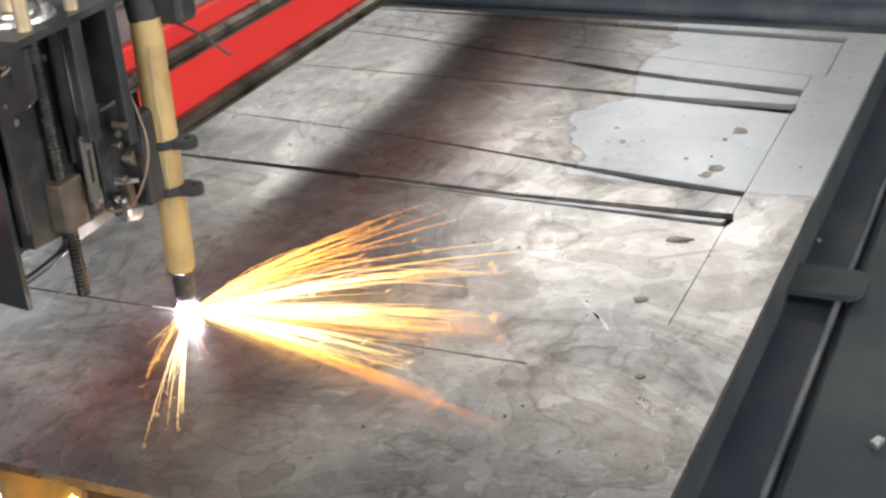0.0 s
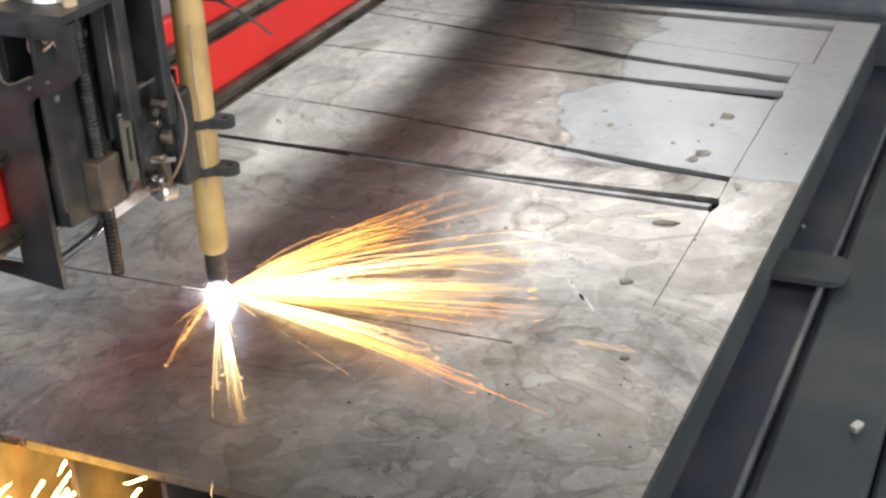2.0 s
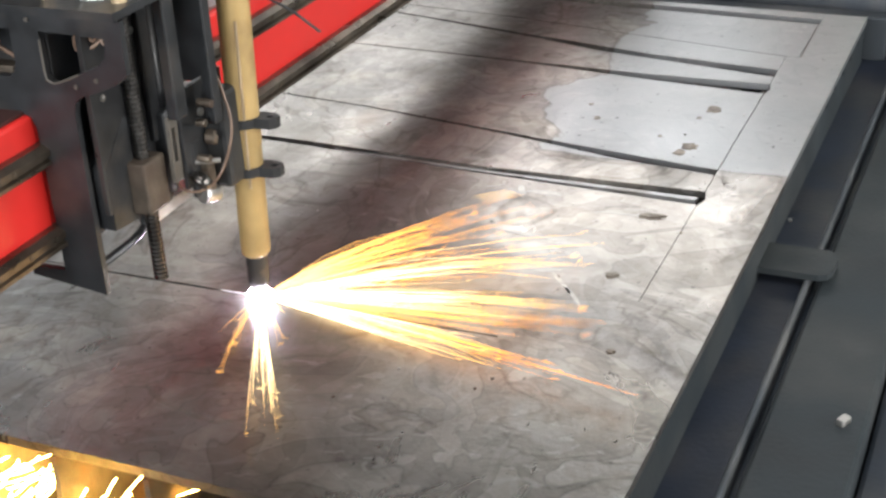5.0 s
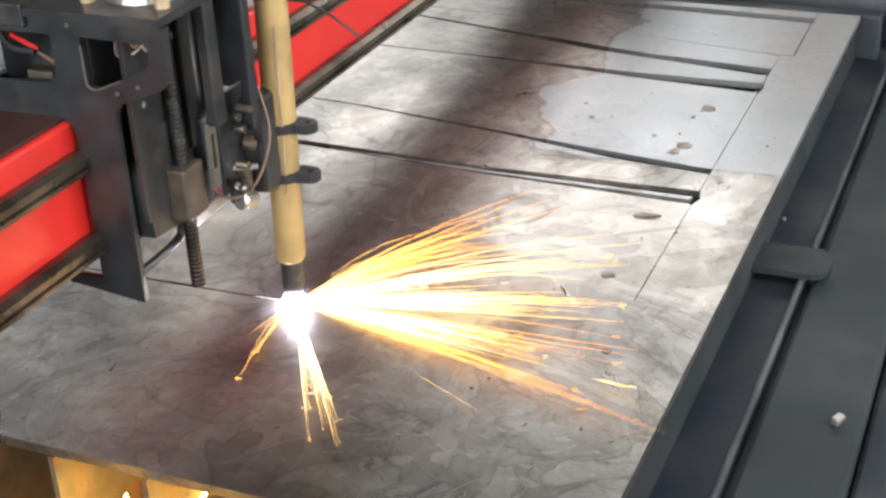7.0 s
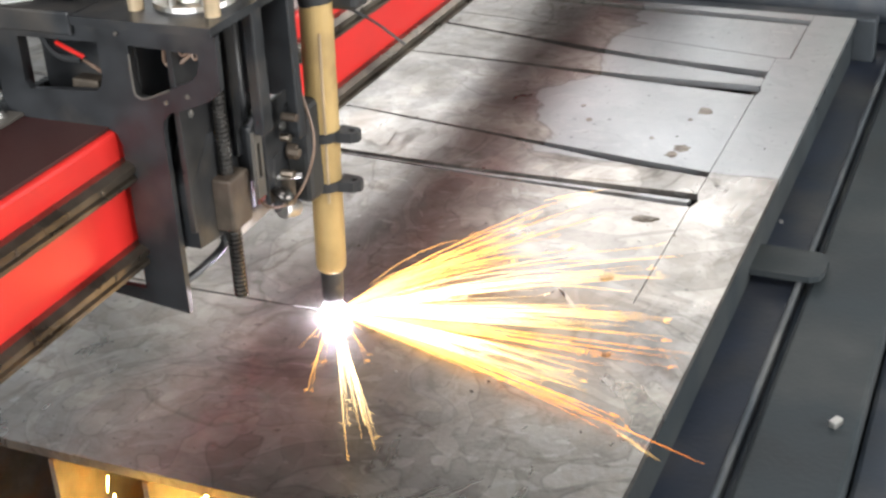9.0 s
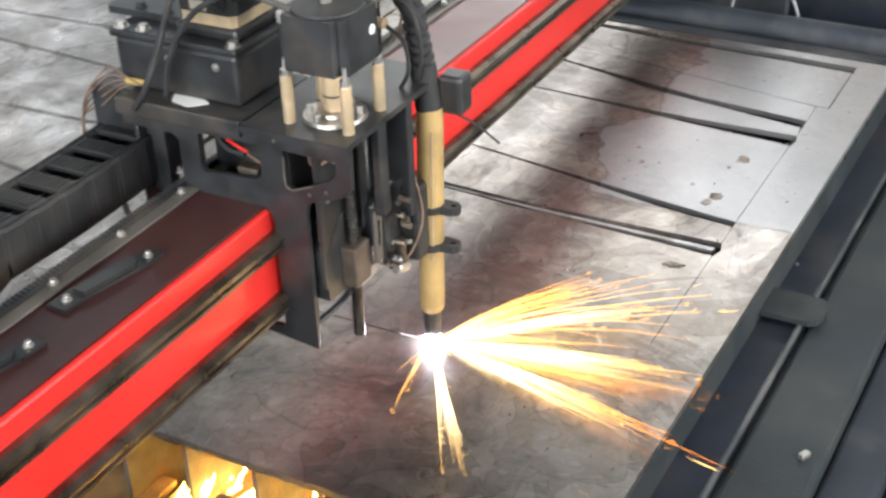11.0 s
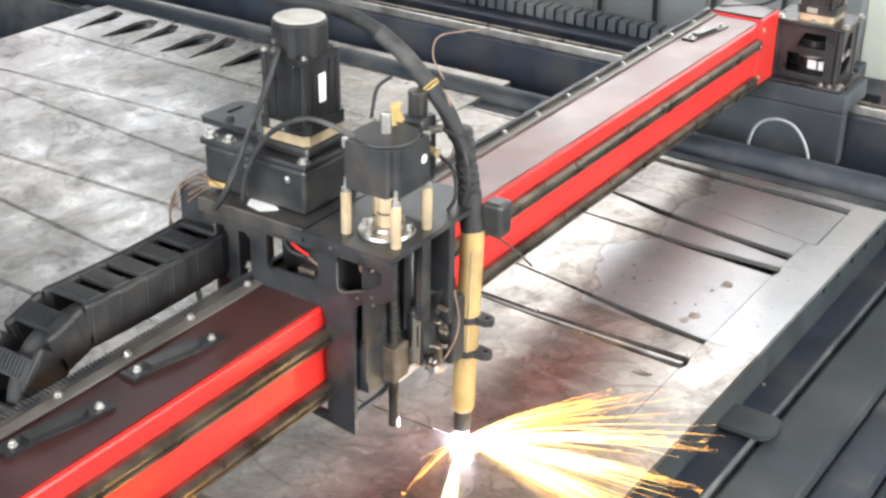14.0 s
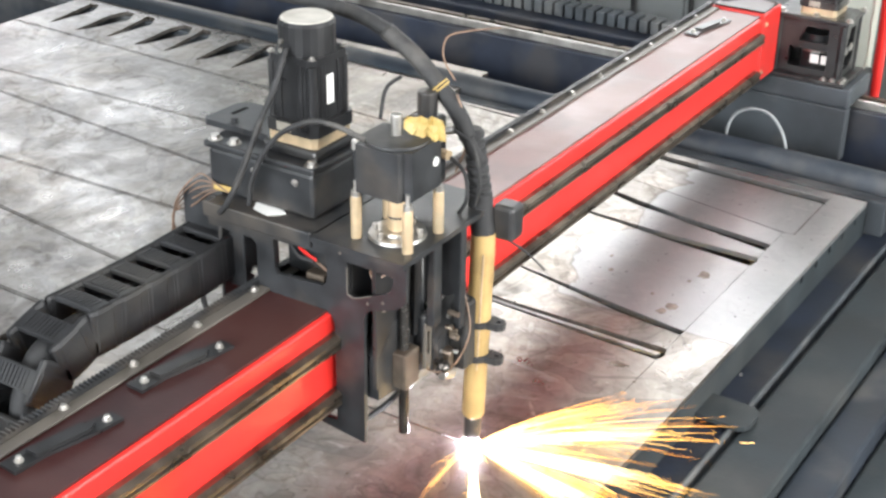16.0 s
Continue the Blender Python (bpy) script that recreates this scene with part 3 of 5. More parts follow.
def gantry_beam():
    th = thing("gantry_beam", "red enamelled steel gantry beam with two linear rails", "gantry")
    bm = boxed(BX0, BX1, -1.70, 1.035, BZ0, BZ1 - 0.002, 0.004)
    part("beam_body", bm, RED, th)
    # top cover in two lengths: darker red near, paler red far
    part("top_cover", boxed(BX0 + 0.004, BX1 - 0.006, -1.70, -0.52, BZ1 - 0.0015, BZ1 + 0.002), REDTOP, th, "dark red near length of the beam's top cover")
    part("top_cover", boxed(BX0 + 0.004, BX1 - 0.006, -0.519, 0.95, BZ1 - 0.0015, BZ1 + 0.002), REDPALE, th, "paler red far length of the beam's top cover")
    for z in (0.9865, 0.9015):
        prof = [(BX1 - 0.001, z + 0.0100), (BX1 + 0.009, z + 0.0100), (BX1 + 0.016, z + 0.0055), (BX1 + 0.016, z - 0.0005), (BX1 + 0.0125, z - 0.0022), (BX1 + 0.0125, z - 0.0040), (BX1 + 0.016, z - 0.0056), (BX1 + 0.016, z - 0.0095), (BX1 - 0.001, z - 0.0095)]
        r = part("linear_rail", sheet(bmesh.new(), prof, [], "y", -1.70, 2.635), RAIL, th, "greased linear guide rail with sloping flank")
        part("rail_base", boxed(BX1 - 0.002, BX1 + 0.004, -1.70, 0.935, z - 0.0108, z - 0.0080), BLACK, r)
        bolts(r, [(BX1 + 0.0158, y, z + 0.0012) for y in np.arange(-1.6, 0.92, 0.12)], (1, 0, 0), 0.0020, 0.0015, RAIL)
    # back flange with its screws
    teeth = []
    y = 0.94
    while y > -1.70:
        teeth += [(y, BZ1 + 0.0135), (y - 0.0025, BZ1 + 0.0135), (y - 0.0035, BZ1 + 0.0105), (y - 0.0055, BZ1 + 0.0105)]
        y -= 0.0065
    part("back_rack", sheet(bmesh.new(), [(-1.70, 0.97), (0.955, 0.97), (0.955, BZ1 + 0.0135)] + teeth, [], "x", BX0 - 0.012, 0.010), BLACK, th, "dark toothed rack along the back")
    part("back_ledge", boxed(BX0 - 0.0018, BX0 + 0.016, -1.70, 0.95, BZ1 + 0.0022, BZ1 + 0.006, 0.001), DUSTY, th, "dusty bare steel strip along the top")
    bolts(th, [(BX0 + 0.002, y, BZ1 + 0.006) for y in np.arange(-1.5, 0.94, 0.112)], (0, 0, 1), 0.0042, 0.005)
    # strap brackets on top
    for y in (-0.985, -0.795, 0.81):
        b = part("strap_bracket", sheet(bmesh.new(), [(-0.196, y - 0.068), (-0.169, y - 0.070), (-0.167, y - 0.030), (-0.152, y + 0.035), (-0.148, y + 0.068), (-0.170, y + 0.070), (-0.176, y + 0.040), (-0.194, y - 0.035)], [], "z", BZ1 + 0.0021, 0.004), MOTOR, th, "black strap bolted to the beam")
        part("strap_hump", sheet(bmesh.new(), [(-0.188, y - 0.038), (-0.170, y - 0.038), (-0.158, y + 0.030), (-0.164, y + 0.040), (-0.176, y + 0.030)], [], "z", BZ1 + 0.006, 0.0045), MOTOR, b)
        bolts(b, [(-0.182, y - 0.053, BZ1 + 0.006), (-0.160, y + 0.055, BZ1 + 0.006)], (0, 0, 1), 0.0038, 0.006, ZINC)
    # flanged end block
    part("end_block", boxed(BX0 - 0.006, BX1 + 0.004, 0.952, 1.055, BZ0 - 0.006, BZ1 + 0.006, 0.004), RED, th)
    part("end_cap", boxed(BX0 - 0.002, BX1, 0.96, 1.05, BZ1 + 0.0062, BZ1 + 0.010, 0.002), REDTOP, th)
    bolts(th, [(BX1 + 0.004, 0.966, z) for z in (0.900, 1.008)], (1, 0, 0), 0.004, 0.004, BRASS)
    return th


GANTRY = gantry_beam()


def servo(th, cx, cy, z0, s=1.0, label_x=True):
    """A square motor with a round end cover, standing on z0."""
    h = 0.0405 * s
    def octo(hh, c):
        return [(cx - hh + c, cy - hh), (cx + hh - c, cy - hh), (cx + hh, cy - hh + c), (cx + hh, cy + hh - c), (cx + hh - c, cy + hh), (cx - hh + c, cy + hh), (cx - hh, cy + hh - c), (cx - hh, cy - hh + c)]
    part("flange", sheet(bmesh.new(), octo(h, 0.006), [], "z", z0, 0.016 * s), BRASS, th, "machined silver flange")
    part("lower_flange", sheet(bmesh.new(), octo(h * 1.08, 0.008), [], "z", z0 + 0.016 * s, 0.018 * s), MOTOR, th)
    body = bmesh.new()
    sheet(body, octo(h * 0.93, 0.012 * s), [], "z", z0 + 0.034 * s, 0.078 * s)
    part("motor_body", body, MOTOR, th)
    for dx, dy in ((1, 1), (1, -1), (-1, 1), (-1, -1)):
        part("corner_rib", rodded((cx + dx * h * 0.80, cy + dy * h * 0.80, z0 + 0.034 * s), (cx + dx * h * 0.80, cy + dy * h * 0.80, z0 + 0.112 * s), 0.0065 * s, seg=12), MOTOR, th, smooth=False)
    for d in (-1, 1):
        part("side_rib", boxed(cx + h * 0.93, cx + h * 0.98, cy + d * h * 0.42 - 0.004, cy + d * h * 0.42 + 0.004, z0 + 0.034 * s, z0 + 0.112 * s, 0.001), MOTOR, th)
        part("side_rib", boxed(cx + d * h * 0.42 - 0.004, cx + d * h * 0.42 + 0.004, cy - h * 0.98, cy - h * 0.93, z0 + 0.034 * s, z0 + 0.112 * s, 0.001), MOTOR, th)
        part("cover_screw", rodded((cx - 0.012, cy - 0.0355 * s, z0 + (0.134 + 0.006 * d) * s), (cx - 0.012, cy - 0.041 * s, z0 + (0.134 + 0.006 * d) * s), 0.0032, seg=10), ZINC, th)
    part("end_plate", sheet(bmesh.new(), octo(h * 0.98, 0.010), [], "z", z0 + 0.112 * s, 0.010 * s), MOTOR, th)
    m = Matrix.Translation((cx, cy, z0 + 0.122 * s))
    part("end_cover", lathe(bmesh.new(), [(0.0375 * s, 0), (0.0375 * s, 0.038 * s), (0.035 * s, 0.043 * s)], m), MOTOR, th)
    # top disc of the end cover, much paler than its sides
    part("cover_top", lathe(bmesh.new(), [(0.0348 * s, 0), (0.033 * s, 0.0015)], Matrix.Translation((cx, cy, z0 + 0.1652 * s))), PALETOP, th, "pale top of the motor cover")
    bolts(th, [(cx + dx * h * 0.83, cy + dy * h * 0.83, z0 + 0.122 * s) for dx, dy in ((1, 1), (1, -1), (-1, -1), (-1, 1))], (0, 0, 1), 0.0035, 0.004)
    f = cx + h * 0.93
    part("rating_label", boxed(f, f + 0.0008, cy - 0.010 * s, cy + 0.004 * s, z0 + 0.055 * s, z0 + 0.095 * s), LABEL, th, "white paper label")
    part("type_plate", boxed(cx - 0.020, cx + 0.004, cy - h * 1.08 - 0.0008, cy - h * 1.08, z0 + 0.019 * s, z0 + 0.031 * s), GREYLABEL, th)


def drive_motor():
    th = thing("drive_motor", "black square servo motor with pale top on a gearbox", "motor")
    x0, x1, y0, y1 = -0.294, -0.112, -0.632, -0.515
    part("gearbox", boxed(x0, x1, y0, y1, 1.1965, 1.262, 0.006), BLACK, th)
    lid = part("gearbox_lid", boxed(x0 - 0.004, x1 + 0.004, y0 - 0.004, y1 + 0.004, 1.262, 1.272, 0.003), BLACK, th)
    bolts(lid, [(x0 + 0.008, y0 + 0.008, 1.272), (x1 - 0.008, y0 + 0.008, 1.272), (x0 + 0.04, y0 + 0.01, 1.272), (x1 - 0.008, y1 - 0.008, 1.272)], (0, 0, 1), 0.0065, 0.007)
    wing = part("wing_plate", sheet(bmesh.new(), [(-0.336, -0.589), (-0.330, -0.594), (-0.215, -0.594), (-0.215, -0.505), (-0.322, -0.512), (-0.334, -0.524)], [[(-0.316, -0.560), (-0.308, -0.562), (-0.306, -0.530), (-0.314, -0.528)]], "z", 1.2725, 0.009), BLACK, th)
    bolts(wing, [(-0.290, -0.580, 1.2815), (-0.245, -0.584, 1.2815)], (0, 0, 1), 0.005, 0.006, BLACK)
    part("adapter", boxed(-0.209, -0.117, -0.618, -0.526, 1.272, 1.288, 0.005), MOTOR, th)
    servo(th, -0.163, -0.572, 1.288)
    bolts(th, [(x1 - 0.10, y0 - 0.0005, 1.245), (x1 - 0.03, y0 - 0.0005, 1.245)], (0, -1, 0), 0.0035, 0.003)
    return th


DRIVE = drive_motor()


def torch_carriage():
    th = thing("torch_carriage", "black steel torch carriage with lifter motor on the beam", "carriage")
    yn, yf = -0.664, -0.520
    ztop = 1.195
    # side plates with window openings and a long leg
    y = yf - 0.008
    out = [(-0.272, 1.192), (-0.272, 1.150), (-0.195, 1.088), (-0.066, 1.086), (-0.052, 1.078), (0.030, 1.078), (0.051, 1.090), (0.051, ztop - 0.008), (-0.07, ztop - 0.008)]
    part("side_plate", sheet(bmesh.new(), out, [], "y", y, 0.008), BLACK, th)
    part("top_plate", sheet(bmesh.new(), [(-0.09, yn - 0.004), (0.056, yn - 0.004), (0.056, yf + 0.06), (0.02, yf + 0.085), (-0.09, yf + 0.085)], [], "z", ztop - 0.008, 0.008), BLACK, th)
    part("back_plate", boxed(-0.272, -0.092, yn, yf, 1.188, 1.196), BLACK, th)
    # black sheet added behind the windows to keep them dark inside
    part("inner_web", boxed(-0.185, -0.045, -0.600, -0.594, 1.080, 1.186), BLACK, th)
    part("connector", boxed(-0.115, -0.085, -0.650, -0.632, 1.112, 1.128, 0.002), BROWN, th, "tan cable connector")
    part("inner_wire", tube(bmesh.new(), [(-0.15, -0.62, 1.15), (-0.12, -0.64, 1.152), (-0.09, -0.645, 1.14), (-0.075, -0.63, 1.12)], 0.002, 6, 5), WIRE, th)
    part("inner_wire", tube(bmesh.new(), [(-0.02, -0.63, 1.165), (-0.01, -0.645, 1.15), (0.005, -0.64, 1.152), (0.02, -0.625, 1.17)], 0.0018, 6, 5), WIRE, th)
    part("near_rim", boxed(-0.275, -0.09, yn - 0.006, yn, 1.178, 1.200, 0.002), BLACK, th)
    part("front_post", boxed(0.038, 0.050, yf - 0.004, yf + 0.010, 1.03, ztop - 0.008, 0.002), BLACK, th)
    part("front_post", boxed(0.036, 0.048, -0.585, -0.566, 1.06, ztop - 0.008, 0.002), BLACK, th)
    part("slide_plate", boxed(-0.042, -0.034, -0.655, -0.50, 0.945, 1.17, 0.002), BLACK, th)
    part("guide_block", boxed(-0.0570, -0.030, -0.590, -0.535, 1.030, 1.062, 0.003), BLACK, th)
    part("guide_block", boxed(-0.0570, -0.030, -0.590, -0.535, 0.943, 0.975, 0.003), BLACK, th)
    # lifter: chamfered slide body, nut, lead screw, guide rods
    body = sheet(bmesh.new(), [(-0.650, 0.965), (-0.555, 0.955), (-0.545, 0.97), (-0.545, 1.052), (-0.560, 1.070), (-0.615, 1.070), (-0.650, 1.030)], [], "x", -0.026, 0.030)
    part("slide_body", body, BLACK, th)
    part("nut_block", boxed(0.0, 0.024, -0.618, -0.582, 0.968, 1.024, 0.003), BROWN, th, "rust-brown nut block")
    scr = bmesh.new()
    prof = []
    z = 0.0
    while z < 0.300:
        prof += [(0.0074, z), (0.0074, z + 0.0018), (0.0060, z + 0.0026), (0.0060, z + 0.0040)]
        z += 0.0048
    lathe(scr, prof, Matrix.Translation((0.010, -0.600, 0.888)), 14)
    part("lead_screw", scr, SCREW, th, "dark threaded lead screw")
    part("guide_rod", rodded((0.004, -0.552, 0.965), (0.004, -0.552, 1.187), 0.006, seg=14), BLACK, th, smooth=True)
    part("linear_strip", boxed(-0.002, 0.010, -0.575, -0.560, 1.03, 1.187, 0.001), BLACK, th)
    # flange ring with cap screws, coupling
    ring = part("flange_ring", lathe(bmesh.new(), [(0.038, 0), (0.0385, 0.003), (0.0375, 0.008), (0.022, 0.008), (0.021, 0.012)], Matrix.Translation((0.004, -0.606, ztop)), 32), ZINC, th, "bright steel flange ring", smooth=False)
    for k in range(6):
        a = radians(20 + 60 * k)
        part("cap_screw", rodded((0.004 + 0.030 * math.cos(a), -0.606 + 0.030 * math.sin(a), ztop + 0.007), (0.004 + 0.030 * math.cos(a), -0.606 + 0.030 * math.sin(a), ztop + 0.016), 0.0042, seg=10, bevel=0.0006), ZINC, ring)
    cpl = part("coupling", rodded((0.004, -0.606, ztop + 0.012), (0.004, -0.606, 1.256), 0.0125, seg=20, bevel=0.001), BRASS, th, "brass-coloured shaft coupling", smooth=False)
    part("coupling_slit", rodded((0.004, -0.606, 1.225), (0.004, -0.606, 1.2275), 0.0128, seg=20), DARK, cpl)
    # standoffs
    for x, y in ((-0.036, -0.641), (0.044, -0.641), (0.044, -0.571), (-0.036, -0.571)):
        s = part("standoff", rodded((x, y, ztop), (x, y, ztop + 0.062), 0.0072, seg=18, bevel=0.0008), BRASS, th, "turned metal standoff")
        part("standoff_nut", rodded((x, y, ztop + 0.062), (x, y, ztop + 0.070), 0.0062, seg=6), ZINC, s)
        part("stud", rodded((x, y, ztop + 0.070), (x, y, ztop + 0.084), 0.0028, seg=10), ZINC, s)
    # lifter motor: square with cut corners
    h, c = 0.045, 0.013
    cx, cy = 0.004, -0.606
    octo = []
    for k in range(4):
        a = radians(90 * k)
        for u, v in ((h, -h + c), (h, h - c), (h - 0.004, h - c + 0.002), (h - c + 0.003, h - c + 0.003), (h - c + 0.002, h - 0.004)):
            octo.append((cx + u * math.cos(a) - v * math.sin(a), cy + u * math.sin(a) + v * math.cos(a)))
    mot = part("lifter_motor", sheet(bmesh.new(), octo, [], "z", 1.268, 0.066), BLACK, th, "black stepper motor with notched corners", smooth=False)
    part("motor_cap", lathe(bmesh.new(), [(0.043, 0), (0.042, 0.0025)], Matrix.Translation((cx, cy, 1.334)), 32), PLASTIC, mot)
    part("motor_shaft", rodded((cx - 0.004, cy + 0.004, 1.335), (cx - 0.004, cy + 0.004, 1.364), 0.0075, seg=18, bevel=0.001), ZINC, mot, "bright steel shaft stub", smooth=False)
    part("round_sticker", lathe(bmesh.new(), [(0.0062, 0), (0.006, 0.0006)], Matrix.Translation((cx + h, cy + 0.020, 1.305)) @ pose(0, 0, 0, 0, 90, 0), 20), LABEL, mot, "small round white sticker")
    for dx, dy in ((1, 1), (-1, -1), (-1, 1)):
        part("foil_tab", boxed(cx + dx * 0.037 - 0.004, cx + dx * 0.037 + 0.004, cy + dy * 0.037 - 0.004, cy + dy * 0.037 + 0.004, 1.322, 1.336, 0.001), ZINC, mot)
    tape = bmesh.new()
    rt = random.Random(31)
    ring_v = []
    for i in range(8):
        dx, dy = 0.002 + 0.003 * i, 0.008 + 0.0065 * i
        hh = (0.014, 0.020, 0.026, 0.028, 0.030, 0.028, 0.030, 0.024)[i]
        fold = 0.006 * (-1) ** i * (0.4 + rt.random())
        mid = 1.352 - 0.0012 * i + 0.002 * rt.random()
        ring_v.append([tape.verts.new((cx + dx + fold * q + o, cy + dy + rt.uniform(-0.001, 0.001), mid + q * hh / 2)) for o, q in ((0.0006, -1), (0.0008, -0.4), (0.0008, 0.3), (0.0006, 1), (-0.0006, 1), (-0.0006, 0.3), (-0.0006, -0.4), (-0.0006, -1))])
    for a, b in zip(ring_v, ring_v[1:]):
        for j in range(8):
            tape.faces.new((a[j], a[(j + 1) % 8], b[(j + 1) % 8], b[j]))
    tape.faces.new(ring_v[0]), tape.faces.new(ring_v[-1])
    part("tape_flag", tape, TAPE, mot, "crumpled flag of yellow tape")
    # torch arm with its clutter
    part("torch_arm", boxed(-0.03, 0.004, -0.545, -0.455, 0.985, 1.045, 0.004), BLACK, th)
    part("arm_plate", boxed(0.004, 0.010, -0.53, -0.447, 0.952, 1.06, 0.002), BLACK, th)
    part("breakaway_block", boxed(-0.028, 0.022, -0.470, -0.437, 0.925, 1.035, 0.006), PLASTIC, th)
    part("knob", rodded((0.010, -0.485, 0.995), (0.022, -0.485, 0.995), 0.009, seg=20, bevel=0.002), BROWN, th, "tarnished brass knob", smooth=False)
    part("link_strap", boxed(0.020, 0.026, -0.540, -0.522, 0.952, 1.015, 0.003), PLASTIC, th, "worn steel link strap")
    part("pin", rodded((0.022, -0.53, 0.988), (0.044, -0.517, 0.988), 0.003, seg=10), ZINC, th)
    part("sensor", rodded((0.018, -0.520, 0.945), (0.020, -0.497, 0.938), 0.010, seg=20, bevel=0.003), ZINC, th, "small bright sensor can", smooth=False)
    part("sensor_clip", boxed(0.012, 0.028, -0.517, -0.503, 0.945, 0.985, 0.004), BROWN, th)
    part("arm_screw", rodded((0.010, -0.50, 1.03), (0.017, -0.50, 1.03), 0.0045, seg=12), ZINC, th)
    # gas fittings behind the lifter motor
    m = part("valve_body", boxed(-0.075, -0.035, -0.475, -0.435, 1.20, 1.30, 0.006), BLACK, th)
    part("valve_cap", rodded((-0.055, -0.455, 1.30), (-0.055, -0.455, 1.335), 0.014, seg=16, bevel=0.002), BLACK, m)
    part("fitting", rodded((-0.035, -0.455, 1.25), (-0.018, -0.458, 1.25), 0.007, seg=8), BRASS, m)
    part("fitting", rodded((-0.035, -0.455, 1.28), (-0.016, -0.45, 1.285), 0.006, seg=8), ZINC, m)
    # torch cable clamp box
    part("cable_box", boxed(0.018, 0.052, -0.405, -0.372, 1.112, 1.165, 0.006), BLACK, th)
    part("tie_end", tube(bmesh.new(), [(0.04, -0.40, 1.115), (0.065, -0.39, 1.098), (0.095, -0.385, 1.075)], 0.0016, 6, 5), RUBBER, th)
    return th


CARRIAGE = torch_carriage()
settle(CARRIAGE, carriage_seat)
settle(DRIVE, carriage_seat)


def carriage_frame(th):
    """The near cheek of the carriage with its two windows and long leg, and the small parts behind it."""
    out = [(-0.305, 1.131), (-0.305, 1.100), (-0.232, 1.099), (-0.224, 1.092), (-0.224, 1.030), (-0.218, 1.026), (-0.112, 1.026), (-0.103, 1.022), (-0.099, 1.012), (-0.098, 0.863), (-0.137, 0.863), (-0.138, 0.853),
           (-0.053, 0.843), (-0.0525, 1.030), (-0.050, 1.041), (-0.043, 1.048), (-0.030, 1.052), (0.000, 1.064), (0.0115, 1.074), (0.0125, 1.123), (-0.10, 1.131)]
    h1 = [(-0.077, 1.108), (-0.0765, 1.067), (-0.074, 1.061), (-0.066, 1.059), (-0.018, 1.080), (-0.010, 1.087), (-0.007, 1.096), (-0.007, 1.106)]
    h2 = [(-0.195, 1.107), (-0.195, 1.064), (-0.190, 1.057), (-0.118, 1.062), (-0.112, 1.067), (-0.109, 1.076), (-0.109, 1.108)]
    part("side_plate", sheet(bmesh.new(), out, [h1, h2], "y", -0.588, 0.007), BLACK, th)
    bolts(th, [(-0.045, -0.5882, 1.058), (-0.022, -0.5882, 1.066), (-0.087, -0.5882, 1.118), (-0.235, -0.5882, 1.112), (-0.295, -0.5882, 1.121)], (0, -1, 0), 0.0015, 0.0015, DUSTY)
    bolts(th, [(-0.236, -0.575, 1.030), (-0.252, -0.560, 1.030)], (0, 0, 1), 0.0042, 0.008)
    # two flat white shapes on the back plate
    for shape in ([(-0.240, -0.572), (-0.252, -0.549), (-0.249, -0.534), (-0.231, -0.539), (-0.194, -0.560), (-0.212, -0.578)], [(-0.306, -0.542), (-0.314, -0.518), (-0.292, -0.523), (-0.293, -0.549)]):
        part("paper_label", sheet(bmesh.new(), shape, [], "z", 1.1318, 0.0006), LABEL, th, "small flat white shape")
    part("rear_foot", boxed(-0.302, -0.296, -0.575, -0.455, 0.965, 1.09, 0.002), BLACK, th)
    part("window_lip", tube(bmesh.new(), [(-0.0765, -0.589, 1.100), (-0.0765, -0.589, 1.068), (-0.073, -0.589, 1.061), (-0.064, -0.589, 1.0605), (-0.040, -0.589, 1.070)], 0.0012, 6, 5), DUSTY, th, "worn bare edge of the window")
    part("bent_strap", tube(bmesh.new(), [(-0.066, -0.580, 0.866), (-0.056, -0.545, 0.874), (-0.051, -0.520, 0.882), (-0.050, -0.514, 0.896), (-0.050, -0.513, 0.945)], 0.0042, 8, 5), BLACK, th)
    # pale steel puts the arc's light into this bar's colour
    part("lower_bar", boxed(-0.058, -0.042, -0.515, -0.432, 0.884, 0.899, 0.002), PALESTEEL, th, "dusty steel bar, its pale colour standing in for arc light")
    part("rear_web", boxed(-0.046, -0.040, -0.578, -0.455, 0.925, 1.125, 0.001), MOTOR, th)
    bolts(th, [(-0.040, -0.561, 1.038), (-0.040, -0.459, 1.000), (-0.040, -0.457, 1.039), (-0.040, -0.504, 1.085)], (1, 0, 0), 0.0024, 0.002)
    # cable ends tucked inside the windows
    for k in range(4):
        part("inner_wire", tube(bmesh.new(), [(-0.072 + 0.012 * k, -0.565, 1.120), (-0.060 + 0.011 * k, -0.572 + 0.003 * k, 1.103 - 0.004 * k), (-0.040 + 0.008 * k, -0.570, 1.106), (-0.015, -0.560, 1.118)], 0.0013, 6, 5), WIRE, th)
    part("inner_wire", tube(bmesh.new(), [(-0.165, -0.572, 1.098), (-0.150, -0.578, 1.096), (-0.135, -0.575, 1.088)], 0.0022, 6, 5), RED, th, "short red wire")
    part("inner_wire", tube(bmesh.new(), [(-0.190, -0.565, 1.105), (-0.165, -0.576, 1.088), (-0.140, -0.574, 1.084)], 0.003, 6, 5), RUBBER, th)
    # slotted link, spring and small fittings beside the torch
    part("slotted_link", sheet(bmesh.new(), [(-0.512, 0.935), (-0.498, 0.935), (-0.496, 1.000), (-0.510, 1.002)], [[(-0.508, 0.955), (-0.502, 0.955), (-0.501, 0.990), (-0.507, 0.990)]], "x", -0.012, 0.004), DUSTY, th, "worn slotted steel link")
